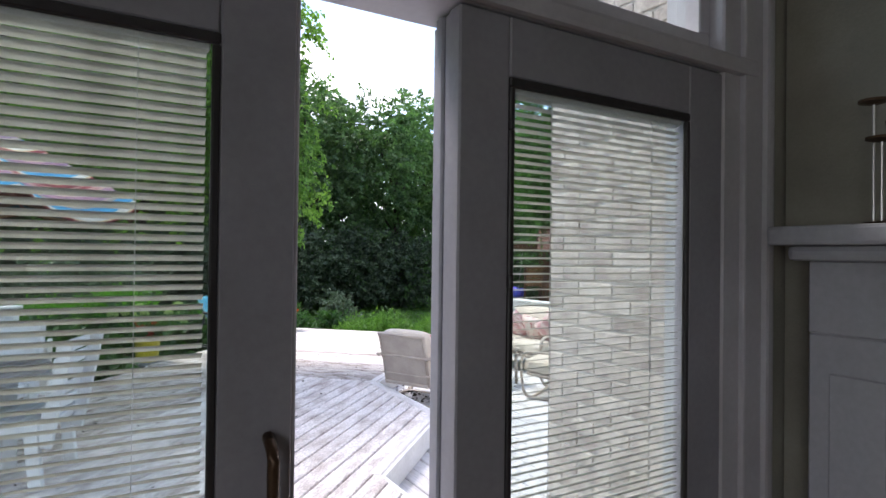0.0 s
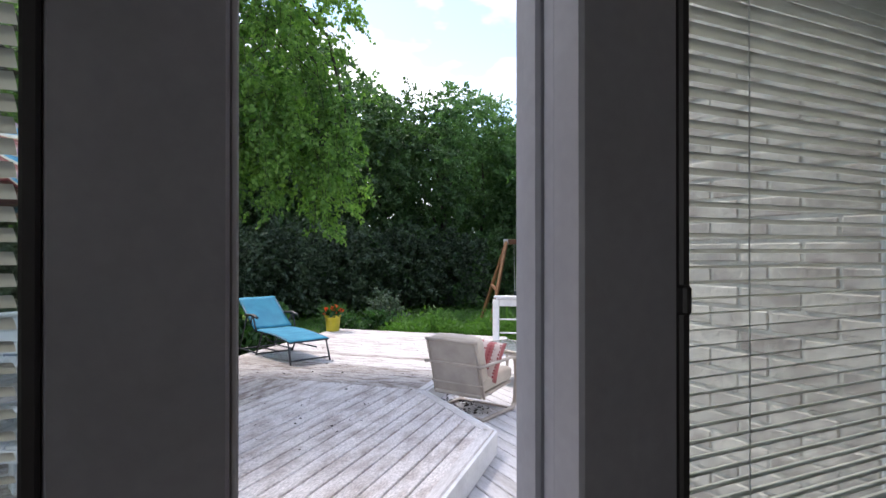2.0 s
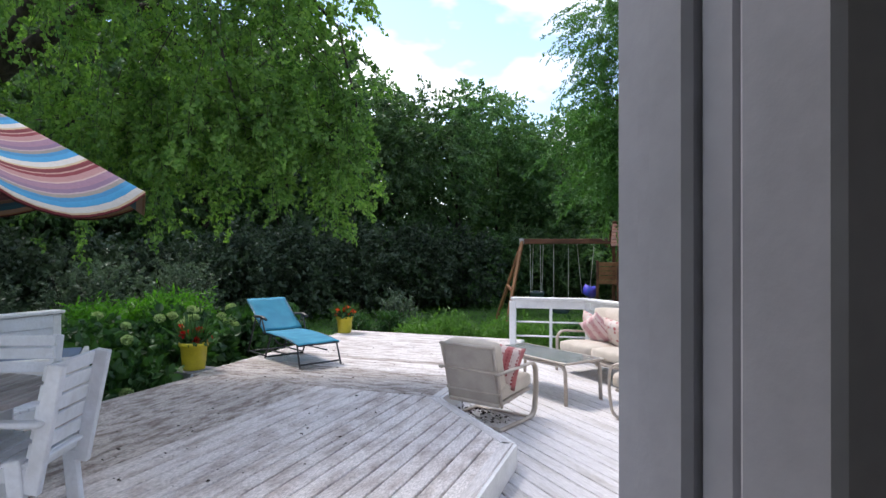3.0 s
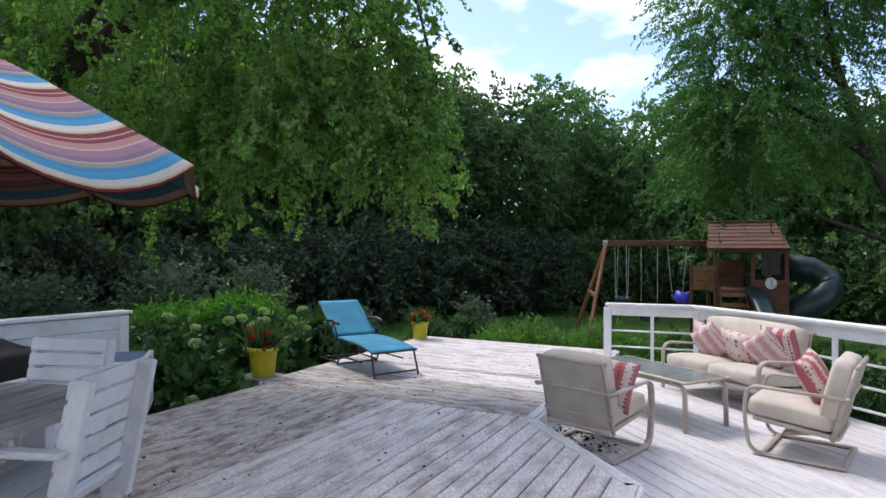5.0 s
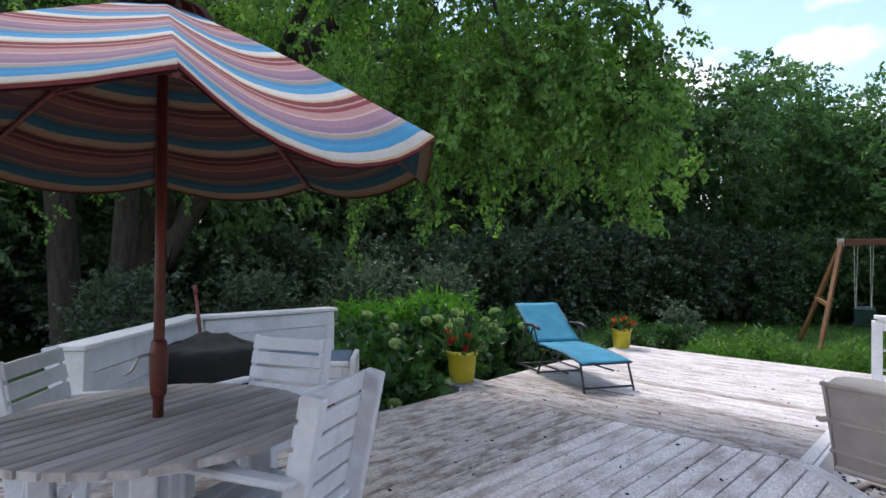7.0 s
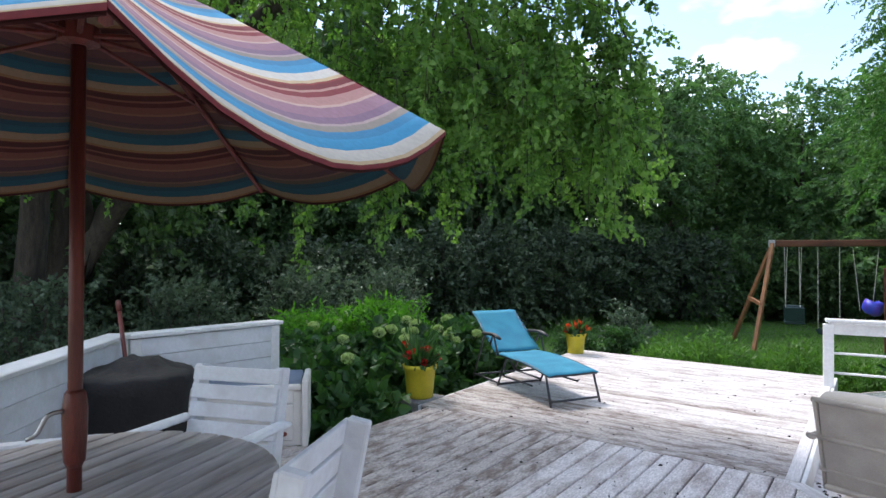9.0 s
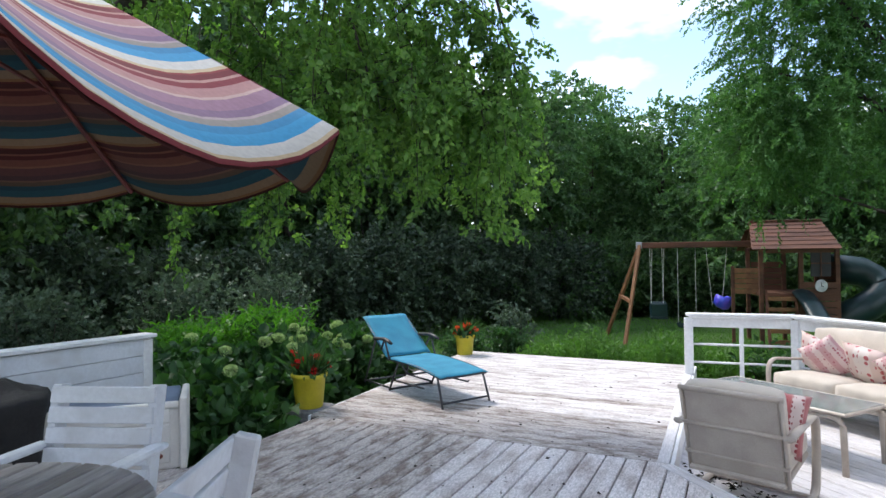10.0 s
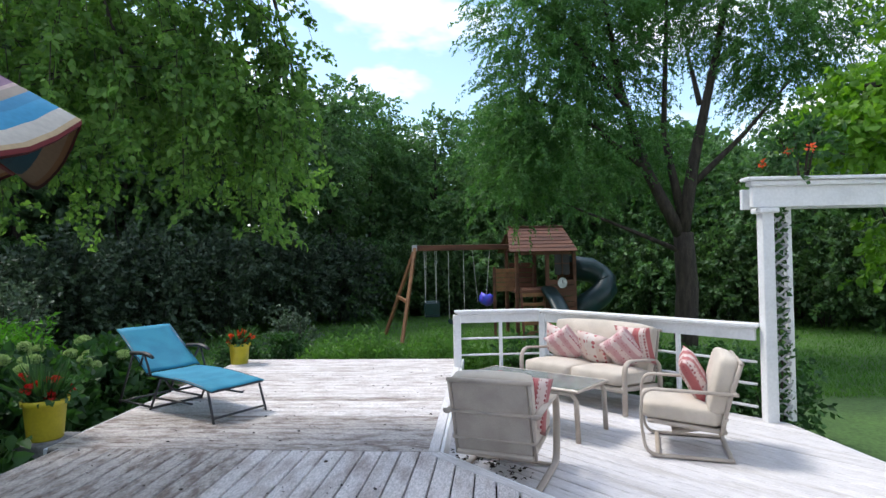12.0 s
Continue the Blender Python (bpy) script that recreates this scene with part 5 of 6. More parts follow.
for s in (-1, 1):
    part("side", box((0.05, 0.50, 0.50), (s * 0.475, -0.005, 0.25), bevel=0.02, seg=3), PLASTIC_WHITE, storage)
part("lid", box((0.88, 0.42, 0.05), (0, 0.01, 0.458), (4, 0, 0), bevel=0.018, seg=2), PLASTIC_BLUE, storage, "slate-blue lid")
part("rim", box((0.89, 0.05, 0.045), (0, -0.215, 0.446), bevel=0.015, seg=2), PLASTIC_WHITE, storage)
part("badge", lathe([(0.0, 0.0), (0.022, 0.0), (0.022, 0.005), (0.0, 0.006)], 16), RED_WOOD, storage, "small dark oval badge", m=pose(0.30, -0.230, 0.10, 90, 0, 0) @ Matrix.Diagonal((2.1, 1, 1, 1)))

# ---- play set on the lawn ----
def swing_set(m):
    """A-frame swing beam that meets a cedar fort; x runs along the beam."""
    f = thing("swing_set", m, "brown cedar play fort with a swing beam on the lawn", "swing set")
    h = 2.45
    part("beam", box((3.1, 0.10, 0.15), (1.5, 0, h), bevel=0.01), CEDAR, f)
    part("bracket", box((0.16, 0.13, 0.17), (0.0, 0, h), bevel=0.01), STEEL, f)
    for s in (1, -1):
        part("a_leg", tube([(0.02, s * 0.05, h), (-0.42 if s < 0 else -0.95, s * 0.95, 0)], 0.06, 4), CEDAR_LIGHT, f)
    part("a_brace", tube([(-0.24, -0.60, 1.04), (-0.54, 0.62, 1.12)], 0.055, 4), CEDAR_LIGHT, f)

    def chain(x, y0, z0, x1, z1):
        part("chain", tube([(x, y0, z0), (x1, y0, z1)], 0.008, 6), ROPE, f)

    for x in (0.30, 0.62):
        chain(x - 0.02, -0.2, h - 0.08, x, 0.95)
    for x in (0.36, 0.68):
        chain(x, 0.2, h - 0.08, x - 0.04, 0.95)
    glider = part("glider_seat", box((0.46, 0.6, 0.05), (0.5, 0, 0.62), bevel=0.015), GREEN_PLASTIC, f, "dark green glider seat")
    part("glider_back", box((0.44, 0.05, 0.34), (0.5, -0.3, 0.82), (8, 0, 0), bevel=0.02), GREEN_PLASTIC, glider)
    part("glider_back", box((0.44, 0.05, 0.34), (0.5, 0.3, 0.82), (-8, 0, 0), bevel=0.02), GREEN_PLASTIC, glider)
    for x in (1.02, 1.48):
        chain(x, 0.0, h - 0.08, x, 0.5)
    part("belt_seat", tube(arc([(1.02, 0, 0.5), (1.05, 0, 0.42), (1.45, 0, 0.42), (1.48, 0, 0.5)], 4, 0.06), 0.07, 6, 0.2, up=(0, 1, 0)), GREEN_PLASTIC, f)
    for x, d in ((1.75, 0.12), (2.28, -0.12)):
        chain(x, 0.0, h - 0.08, x + d * 1.2, 0.95)
    bucket = lathe([(0.10, 0.0), (0.21, 0.06), (0.23, 0.18), (0.22, 0.30), (0.20, 0.30), (0.19, 0.08), (0.05, 0.04)], 16)
    for v in bucket.verts:
        v.co.z += 0.22 * (v.co.x > 0.05) * v.co.z
    part("bucket_seat", bucket, BLUE_PLASTIC, f, "royal blue bucket swing", smooth=True, m=pose(2.08, 0, 0.86, 0, 24, 0))

    # fort
    X0, X1, Y0, Y1 = 2.95, 4.65, -0.70, 0.80
    for x in (X0, 3.85, X1):
        for y in (Y0, Y1):
            part("fort_post", box((0.10, 0.10, 2.35), (x, y, 1.175), bevel=0.008), CEDAR, f)
    part("fort_floor", box((1.8, 1.6, 0.08), ((X0 + X1) / 2, 0.05, 1.25), bevel=0.006), CEDAR, f)
    for k in range(5):
        part("side_board", box((0.62, 0.03, 0.11), (2.66, -0.3, 1.30 + k * 0.125), bevel=0.004), CEDAR_LIGHT, f)
    part("side_post", box((0.08, 0.08, 1.9), (2.36, -0.3, 0.95), bevel=0.006), CEDAR, f)
    for k in range(5):
        part("ladder_step", box((0.62, 0.05, 0.09), (3.38, Y0 - 0.12 - 0.06 * (4 - k), 0.2 + 0.24 * k), bevel=0.006), CEDAR_LIGHT, f)
    for x in (3.05, 3.71):
        part("ladder_rail", tube([(x, Y0 - 0.40, 0.0), (x, Y0, 1.35)], 0.045, 4), CEDAR, f)
    for k in range(6):
        part("wall_board", box((0.78, 0.03, 0.13), (4.27, Y0 - 0.055, 0.75 + 0.145 * k), bevel=0.004), CEDAR, f)
    for k in range(5):
        part("wall_board", box((0.76, 0.03, 0.13), (3.40, Y1 - 0.02, 1.35 + 0.145 * k), bevel=0.004), CEDAR, f)
        part("wall_board", box((0.03, 1.38, 0.13), (X1 + 0.02, 0.05, 1.35 + 0.145 * k), bevel=0.004), CEDAR, f)
    win = part("fort_window", box((0.44, 0.04, 0.60), (4.27, Y0 - 0.07, 1.97), bevel=0.006), GASKET, f, "dark barred fort window")
    part("window_bar", box((0.03, 0.05, 0.60), (4.27, Y0 - 0.085, 1.97), bevel=0.003), CEDAR, win)
    part("window_bar", box((0.44, 0.05, 0.03), (4.27, Y0 - 0.088, 1.97), bevel=0.003), CEDAR, win)
    clock = part("clock_dial", lathe([(0.14, 0), (0.14, 0.02), (0.125, 0.03), (0.0, 0.03)], 24), DIAL, f, "white round play clock", m=pose(4.27, Y0 - 0.075, 1.46, 90, 0, 0))
    part("clock_hand", box((0.015, 0.09, 0.006), (0.0, 0.03, 0.036), bevel=0), GASKET, clock)
    part("clock_hand", box((0.015, 0.06, 0.006), (0.015, 0.0, 0.036), (0, 0, 60), bevel=0), GASKET, clock)
    # gabled roof of lapped boards; the ridge runs along the beam
    eave, ridge, mid = 2.30, 2.98, (Y0 + Y1) / 2
    rise, run = ridge - eave, mid - (Y0 - 0.22)
    lean, n = math.degrees(math.atan2(rise, run)), 7
    for s in (1, -1):
        for k in range(n):
            t = (k + 0.5) / n
            part("roof_board", box((2.0 - 0.30 * t, math.hypot(rise, run) / n + 0.03, 0.022), ((X0 + X1) / 2 - 0.1, mid - s * run * (1 - t), eave + rise * t), (s * (lean - 4), 0, 0), bevel=0.004), CEDAR, f)
    part("ridge_cap", box((1.72, 0.12, 0.05), ((X0 + X1) / 2 - 0.1, mid, ridge + 0.012), bevel=0.01), CEDAR, f)
    for x in (X0 - 0.02, X1 - 0.14):
        for s in (1, -1):
            part("rake_board", tube([(x, mid - s * (run - 0.06), eave - 0.02), (x, mid, ridge - 0.05)], 0.045, 4), CEDAR_LIGHT, f)
        part("gable", box((0.03, 1.1, 0.10), (x, mid, eave + 0.10), bevel=0.004), CEDAR, f)
    part("gable", box((1.5, 0.03, 0.14), (3.8, Y0 - 0.10, 2.28), bevel=0.004), CEDAR, f)
    slide = tube([(3.86, Y0 - 0.02, 1.32), (3.95, Y0 - 0.5, 1.05), (4.08, Y0 - 1.2, 0.45), (4.15, Y0 - 1.7, 0.12), (4.2, Y0 - 2.1, 0.08)], 0.24, 10, 0.35)
    part("slide", slide, GREEN_PLASTIC, f, "dark green slide", smooth=True)
    pts = [(X1 + 0.05, 0.1, 1.85)] + [(X1 + 0.62 + 0.62 * math.sin(t) * 0.9, 0.1 - 0.55 * (1 - math.cos(t)) * 0.4, 1.85 - 0.30 * t) for t in [0.3 + 0.55 * k for k in range(9)]]
    part("tube_slide", tube(pts, 0.34, 14), GREEN_PLASTIC, f, "dark blue-green tube slide", smooth=True)


swing_set(pose(9.45, 15.3, GROUND, 0, 0, -36) @ Matrix.Diagonal((0.905, 1, 1, 1)))

# ---- trees and plants ----
def overhanging_tree():
    t = thing("birch_tree", pose(0, 0, 0), "large leafy tree with drooping branches over the deck", "tree")
    limb(t, [(-5.6, 11.6, GROUND - 0.1), (-5.7, 11.5, 2.0), (-6.0, 11.3, 5.0), (-5.8, 11.0, 8.0)], 0.26, 0.10, "trunk", 10)
    limb(t, [(-4.9, 11.5, GROUND - 0.1), (-4.7, 11.4, 2.0), (-4.4, 11.0, 5.0), (-4.0, 10.6, 8.0)], 0.22, 0.09, "trunk", 10)
    limb(t, [(-4.3, 11.3, GROUND - 0.1), (-3.7, 10.9, 1.6), (-2.3, 10.2, 3.4), (-0.8, 9.4, 4.6), (0.8, 8.6, 5.2), (2.0, 8.0, 5.1)], 0.20, 0.05, "limb", 10)
    limb(t, [(-2.3, 10.2, 3.4), (-1.4, 9.0, 4.4), (-0.4, 7.8, 4.9)], 0.09, 0.03)
    limb(t, [(-0.8, 9.4, 4.6), (0.6, 9.6, 4.9), (1.8, 9.4, 4.7)], 0.07, 0.02)
    limb(t, [(-3.7, 10.9, 1.6), (-3.6, 9.6, 3.2), (-3.2, 8.4, 4.2)], 0.11, 0.03)
    limb(t, [(0.2, 8.9, 4.95), (0.7, 8.0, 4.0), (0.9, 7.6, 2.9)], 0.03, 0.01, "branch", 6)
    limb(t, [(1.4, 8.3, 5.15), (2.0, 7.7, 4.2), (2.25, 7.5, 3.0)], 0.03, 0.01, "branch", 6)
    pts, outs = [], []
    for c, r, n in (((-3.4, 9.6, 6.0), (2.6, 2.2, 2.4), 170), ((-1.2, 8.9, 5.2), (2.1, 1.8, 1.9), 150), ((0.5, 8.3, 4.8), (1.5, 1.4, 1.6), 130), ((1.45, 7.9, 4.5), (0.75, 0.75, 1.1), 72), ((-2.2, 8.0, 7.4), (3.2, 2.2, 1.6), 170), ((-3.6, 9.4, 3.6), (1.5, 1.2, 1.0), 60)):
        p, d = in_blob(n, c, r, 0.3)
        pts.append(p), outs.append(d * [1, 1, 0.3] + RNG.normal(size=d.shape) * 0.4)
    # lower skirts of hanging twigs
    for c, r, n in (((1.95, 7.65, 3.05), (0.28, 0.3, 0.5), 30), ((1.35, 7.8, 3.1), (0.5, 0.4, 0.55), 44), ((0.65, 8.0, 3.1), (0.5, 0.4, 0.5), 36), ((-0.1, 8.3, 3.0), (0.5, 0.4, 0.55), 32), ((-0.9, 8.7, 3.0), (0.55, 0.4, 0.5), 28)):
        p, d = in_blob(n, c, r, 0.1)
        pts.append(p), outs.append(d * [1, 1, 0.4])
    start, out = np.concatenate(pts), np.concatenate(outs)
    out /= np.linalg.norm(out, axis=1, keepdims=True)
    # every branchlet reaches out, then hangs, with side twigs of small leaves
    n, k = len(start), 8
    L = 0.45 + 0.75 * RNG.random((n, 1)) ** 1.5
    f = (np.arange(k) + RNG.random((n, k))) / k
    q = start[:, None, :] + out[:, None, :] * (0.42 * np.sin(f * 1.57))[..., None]
    q[..., 2] -= L * f ** 1.6
    side = RNG.normal(size=q.shape)
    side[..., 2] = side[..., 2] * 0.4 - 0.3
    b, a = sprays(q.reshape(-1, 3), side.reshape(-1, 3), 0.19, 0.55, 17)
    b += RNG.normal(size=b.shape) * 0.018
    leaf_object("crown", b, a * [1, 1, 0.8] - [0, 0, 0.25], 0.036 + 0.036 * RNG.random(len(b)), OVERHANG, t, width=0.72, ovate=True, label="mid-green drooping leaves")
    twig = bmesh.new()
    for i in range(n):
        p, d = start[i], out[i]
        tube([p - d * 0.3, p + d * 0.3 - np.array([0, 0, L[i, 0] * 0.3]), p + d * 0.42 - np.array([0, 0, L[i, 0]])], [0.007, 0.004, 0.0015], 3, bm=twig)
    tagged(part("twig_mass", twig, BARK, t), kind="stuff")


def locust_tree():
    t = thing("locust_tree", pose(0, 0, 0), "tall feathery tree with a dark forked trunk on the lawn", "tree")
    x, y = 11.5, 8.75
    limb(t, [(x, y, GROUND - 0.1), (x + 0.05, y, 0.8), (x + 0.05, y, 1.9)], 0.25, 0.20, "trunk", 12)
    for pts, r in (([(x, y, 1.8), (x - 0.6, y + 0.4, 3.2), (x - 0.9, y + 0.8, 5.0), (x - 1.3, y + 1.0, 7.6)], 0.14), ([(x, y, 1.85), (x + 0.2, y - 0.2, 3.4), (x + 0.5, y - 0.5, 5.4), (x + 0.9, y - 0.9, 8.0)], 0.15),
                   ([(x, y, 2.3), (x - 0.1, y + 0.3, 4.0), (x - 0.1, y + 0.1, 7.8)], 0.10), ([(x + 0.1, y - 0.1, 2.8), (x + 0.9, y - 0.9, 3.9), (x + 1.9, y - 1.6, 5.2)], 0.08),
                   ([(x - 0.6, y + 0.4, 3.2), (x - 1.6, y + 1.2, 4.3), (x - 2.6, y + 2.2, 4.9)], 0.07), ([(x - 0.9, y + 0.7, 4.6), (x - 1.9, y + 1.3, 6.0), (x - 2.6, y + 1.5, 7.2)], 0.06),
                   ([(x, y, 1.5), (x - 0.9, y + 0.8, 2.0), (x - 2.0, y + 1.6, 2.6)], 0.06), ([(x + 0.3, y - 0.3, 4.6), (x + 1.2, y + 0.4, 6.0), (x + 1.8, y + 0.4, 7.0)], 0.06)):
        limb(t, pts, r, r * 0.25)
    pts, outs = [], []
    for c, r, n in (((-2.1, 1.8, 5.0), (1.3, 1.1, 1.2), 330), ((-1.9, 1.5, 3.8), (1.6, 1.3, 1.1), 380), ((-0.6, 0.6, 7.6), (1.9, 1.9, 1.4), 520), ((1.3, -1.1, 6.8), (1.8, 1.6, 1.5), 360), ((-1.5, 1.1, 7.0), (1.4, 1.3, 1.2), 300),
                    ((1.9, -1.6, 5.0), (1.2, 1.1, 0.9), 200), ((-2.6, 2.2, 3.0), (0.9, 0.8, 0.6), 90), ((-0.3, 1.4, 5.2), (1.2, 0.8, 1.3), 170), ((2.3, -1.9, 7.8), (1.3, 1.2, 1.0), 220), ((0.4, 0.9, 3.6), (1.0, 0.8, 0.8), 130), ((-1.5, 1.0, 5.8), (1.2, 1.0, 1.0), 200), ((-2.5, 2.0, 6.5), (1.0, 0.9, 1.1), 190), ((1.4, -1.3, 5.9), (1.2, 1.1, 0.7), 150), ((0.2, 0.0, 6.7), (1.2, 1.0, 0.9), 120), ((2.6, -2.2, 6.4), (1.0, 0.9, 1.0), 130), ((-2.6, 2.1, 4.0), (1.0, 0.9, 0.9), 200)):
        p, d = in_blob(n, (x + c[0], y + c[1], c[2]), r, 0.25)
        pts.append(p), outs.append(d * [1, 1, 0.25] + RNG.normal(size=d.shape) * 0.35)
    b, a = sprays(np.concatenate(pts), np.concatenate(outs), 0.66, 0.55, 42)
    leaf_object("crown", b, a, 0.06 + 0.045 * RNG.random(len(b)), LOCUST, t, width=0.4, label="feathery green leaves")


def maple_tree():
    t = thing("maple_tree", pose(0, 0, 0), "light-green maple whose branches reach over the pergola", "tree")
    limb(t, [(11.6, 3.2, GROUND - 0.1), (11.5, 3.3, 1.5), (11.1, 3.7, 3.0), (10.2, 4.4, 3.7), (9.3, 5.0, 3.7)], 0.16, 0.03, "trunk", 10)
    limb(t, [(11.3, 3.5, 2.4), (11.8, 3.0, 4.2), (12.0, 2.8, 6.0)], 0.10, 0.04)
    pts, outs = [], []
    for c, r, n in (((9.4, 5.05, 3.2), (0.75, 0.75, 0.6), 150), ((10.3, 4.4, 3.5), (1.1, 1.0, 0.8), 170), ((11.6, 3.4, 5.0), (1.8, 1.8, 1.8), 300), ((10.4, 4.6, 1.5), (0.6, 0.6, 0.5), 50)):
        p, d = in_blob(n, c, r, 0.2)
        pts.append(p), outs.append(d * [1, 1, 0.3])
    b, a = sprays(np.concatenate(pts), np.concatenate(outs), 0.45, 0.35, 14)
    leaf_object("crown", b, a, 0.09 + 0.07 * RNG.random(len(b)), MAPLE, t, width=0.85, label="bright light-green leaves")


def woodland_tree(x, y, h, w, seed, leaves, size, mat=WOODS, low=0.0):
    t = thing("woodland_tree", pose(x, y, GROUND), "dark leafy tree at the woodland edge", "tree", group="trees at the woodland edge")
    rng = np.random.default_rng(seed)
    limb(t, [(0, 0, -0.2), (0.1, 0.05, h * 0.35), (0.0, -0.1, h * 0.8)], 0.05 + 0.02 * h, 0.03, "trunk", 8)
    for k in range(4):
        a = rng.random() * 6.28
        limb(t, [(0, 0, h * (0.25 + 0.1 * k)), (math.cos(a) * w * 0.4, math.sin(a) * w * 0.4, h * (0.4 + 0.1 * k)), (math.cos(a) * w * 0.8, math.sin(a) * w * 0.8, h * (0.5 + 0.1 * k))], 0.05, 0.015, sides=6)
    pts, outs = [], []
    k = 9
    for i in range(k):
        f = (i + 0.5) / k
        a = rng.random() * 6.28
        ww = w * (0.55 + 0.5 * math.sin(math.pi * min(1, 0.25 + f * 0.75)))
        c = (math.cos(a) * ww * 0.55, math.sin(a) * ww * 0.55, low + 0.4 + f * (h - low - 0.8))
        p, d = in_blob(leaves // k // 16, c, (ww * 0.75, ww * 0.75, h / k * 1.25), 0.35)
        pts.append(p), outs.append(d * [1, 1, 0.5])
    b, ax = sprays(np.concatenate(pts), np.concatenate(outs), size * 4.2, 0.35, 16)
    leaf_object("crown", b, ax, size * (0.7 + 0.6 * RNG.random(len(b))), mat, t, width=0.6)


def polar(az, d):
    return d * math.sin(radians(az)), 3 + d * math.cos(radians(az))


overhanging_tree()
locust_tree()
maple_tree()
seed = 20
for az, d, h, w in ((-52, 17, 9, 2.6), (-42, 16, 9.5, 2.6), (-33, 17, 9, 2.6), (-24, 17, 9, 2.6), (-15, 18, 9, 2.7), (-6, 19, 9, 2.7), (3, 19, 8.8, 2.7), (11, 20, 8.2, 2.6), (18, 20.5, 8.3, 2.5), (24.5, 21, 8.2, 2.2), (29, 22, 8.6, 2.2), (33.0, 24, 8.4, 2.0), (36.0, 25, 7.0, 1.7),
                    (39.5, 25, 8.4, 1.9), (45.5, 24, 8.0, 2.4), (51, 23, 7.2, 2.8), (58, 23, 6.6, 2.8), (65, 22, 6.2, 2.8), (72, 22, 6.4, 2.8), (79, 21, 7, 2.8), (87, 21, 8, 2.8)):
    x, y = polar(az, d)
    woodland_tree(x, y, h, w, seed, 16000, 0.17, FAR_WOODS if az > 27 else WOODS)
    seed += 1
for az, d, h, w in ((-45, 25, 12, 4), (-28, 26, 12, 4), (-12, 27, 11, 4), (4, 28, 10.5, 4), (19, 29, 10.0, 3.6), (30, 31, 9.8, 3.0), (37, 33, 8.2, 2.4), (46, 31, 9.0, 3.2), (54, 30, 7.6, 4), (66, 29, 7.2, 4), (79, 28, 7.6, 4), (92, 27, 9, 4)):
    x, y = polar(az, d)
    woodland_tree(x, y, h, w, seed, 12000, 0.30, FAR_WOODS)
    seed += 1


for k in range(11):
    x, y = polar(-58 + 7 * k, 22.5)
    woodland_tree(x, y, 10.5 + (k % 3), 3.4, seed, 15000, 0.32)
    seed += 1
for k in range(7):
    x, y = polar(48 + 7 * k, 26)
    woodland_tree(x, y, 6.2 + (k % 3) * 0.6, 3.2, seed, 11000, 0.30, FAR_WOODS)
    seed += 1

# two made-up trees, added back left to shade the shrubs there
for x, y, h in ((-5.4, 13.4, 9.5), (-7.8, 12.2, 9.0)):
    woodland_tree(x, y, h, 2.5, seed, 15000, 0.16, low=2.8)
    seed += 1


def shrub(name, x, y, h, w, seed, leaves, size, mat, label, z=GROUND, width=0.6, up=0.4):
    t = thing(name, pose(x, y, z), label, "shrub", group=name + "s in the garden")
    rng = np.random.default_rng(seed)
    stems = bmesh.new()
    for k in range(7):
        a = k * 0.9 + seed
        tube([(0.05 * math.cos(a), 0.05 * math.sin(a), -0.05), (w * 0.3 * math.cos(a), w * 0.3 * math.sin(a), h * 0.4), (w * 0.55 * math.cos(a), w * 0.55 * math.sin(a), h * 0.8)], [0.014, 0.010, 0.005], 5, bm=stems)
    tagged(part("stem_mass", stems, BARK, t), kind="stuff")
    pts, outs = [], []
    for k in range(5):
        a, r = rng.random() * 6.28, w * 0.4 * rng.random()
        p, d = in_blob(leaves // 5 // 7, (math.cos(a) * r, math.sin(a) * r, h * (0.42 + 0.2 * rng.random())), (w * 0.62, w * 0.62, h * 0.42), 0.35)
        p[:, 2] = np.maximum(p[:, 2], 0.03)
        pts.append(p), outs.append(d + [0, 0, up])
    b, ax = sprays(np.concatenate(pts), np.concatenate(outs), size * 2.2, 0.2, 7)
    leaf_object("foliage", b, ax, size * (0.6 + 0.8 * RNG.random(len(b))), mat, t, width=width, ovate=name == "hydrangea")
    return t


# dark understorey below the wood; up to az 33 shade is in the leaf colour
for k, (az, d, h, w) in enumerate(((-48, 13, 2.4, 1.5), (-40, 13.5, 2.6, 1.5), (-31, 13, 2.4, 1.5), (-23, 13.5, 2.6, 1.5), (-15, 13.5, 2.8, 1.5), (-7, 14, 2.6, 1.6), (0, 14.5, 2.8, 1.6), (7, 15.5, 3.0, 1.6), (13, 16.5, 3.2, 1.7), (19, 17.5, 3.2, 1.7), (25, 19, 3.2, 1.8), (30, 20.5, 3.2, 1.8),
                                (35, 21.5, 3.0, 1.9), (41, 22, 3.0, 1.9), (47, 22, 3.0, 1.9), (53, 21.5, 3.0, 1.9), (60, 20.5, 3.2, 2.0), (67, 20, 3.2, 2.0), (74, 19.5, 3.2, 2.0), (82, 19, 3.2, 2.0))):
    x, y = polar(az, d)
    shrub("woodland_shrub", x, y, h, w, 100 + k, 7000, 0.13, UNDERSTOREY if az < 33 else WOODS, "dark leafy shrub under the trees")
for k, (x, y, h, w) in enumerate(((-2.6, 11.2, 1.7, 0.9), (-1.2, 12.6, 1.9, 1.0), (-4.2, 10.4, 1.6, 0.9), (0.4, 14.4, 1.7, 1.0))):
    shrub("flowering_shrub", x, y, h + 0.3, w, 140 + k, 5200, 0.07, SILVER, "grey-green small-leaved shrub in shade")

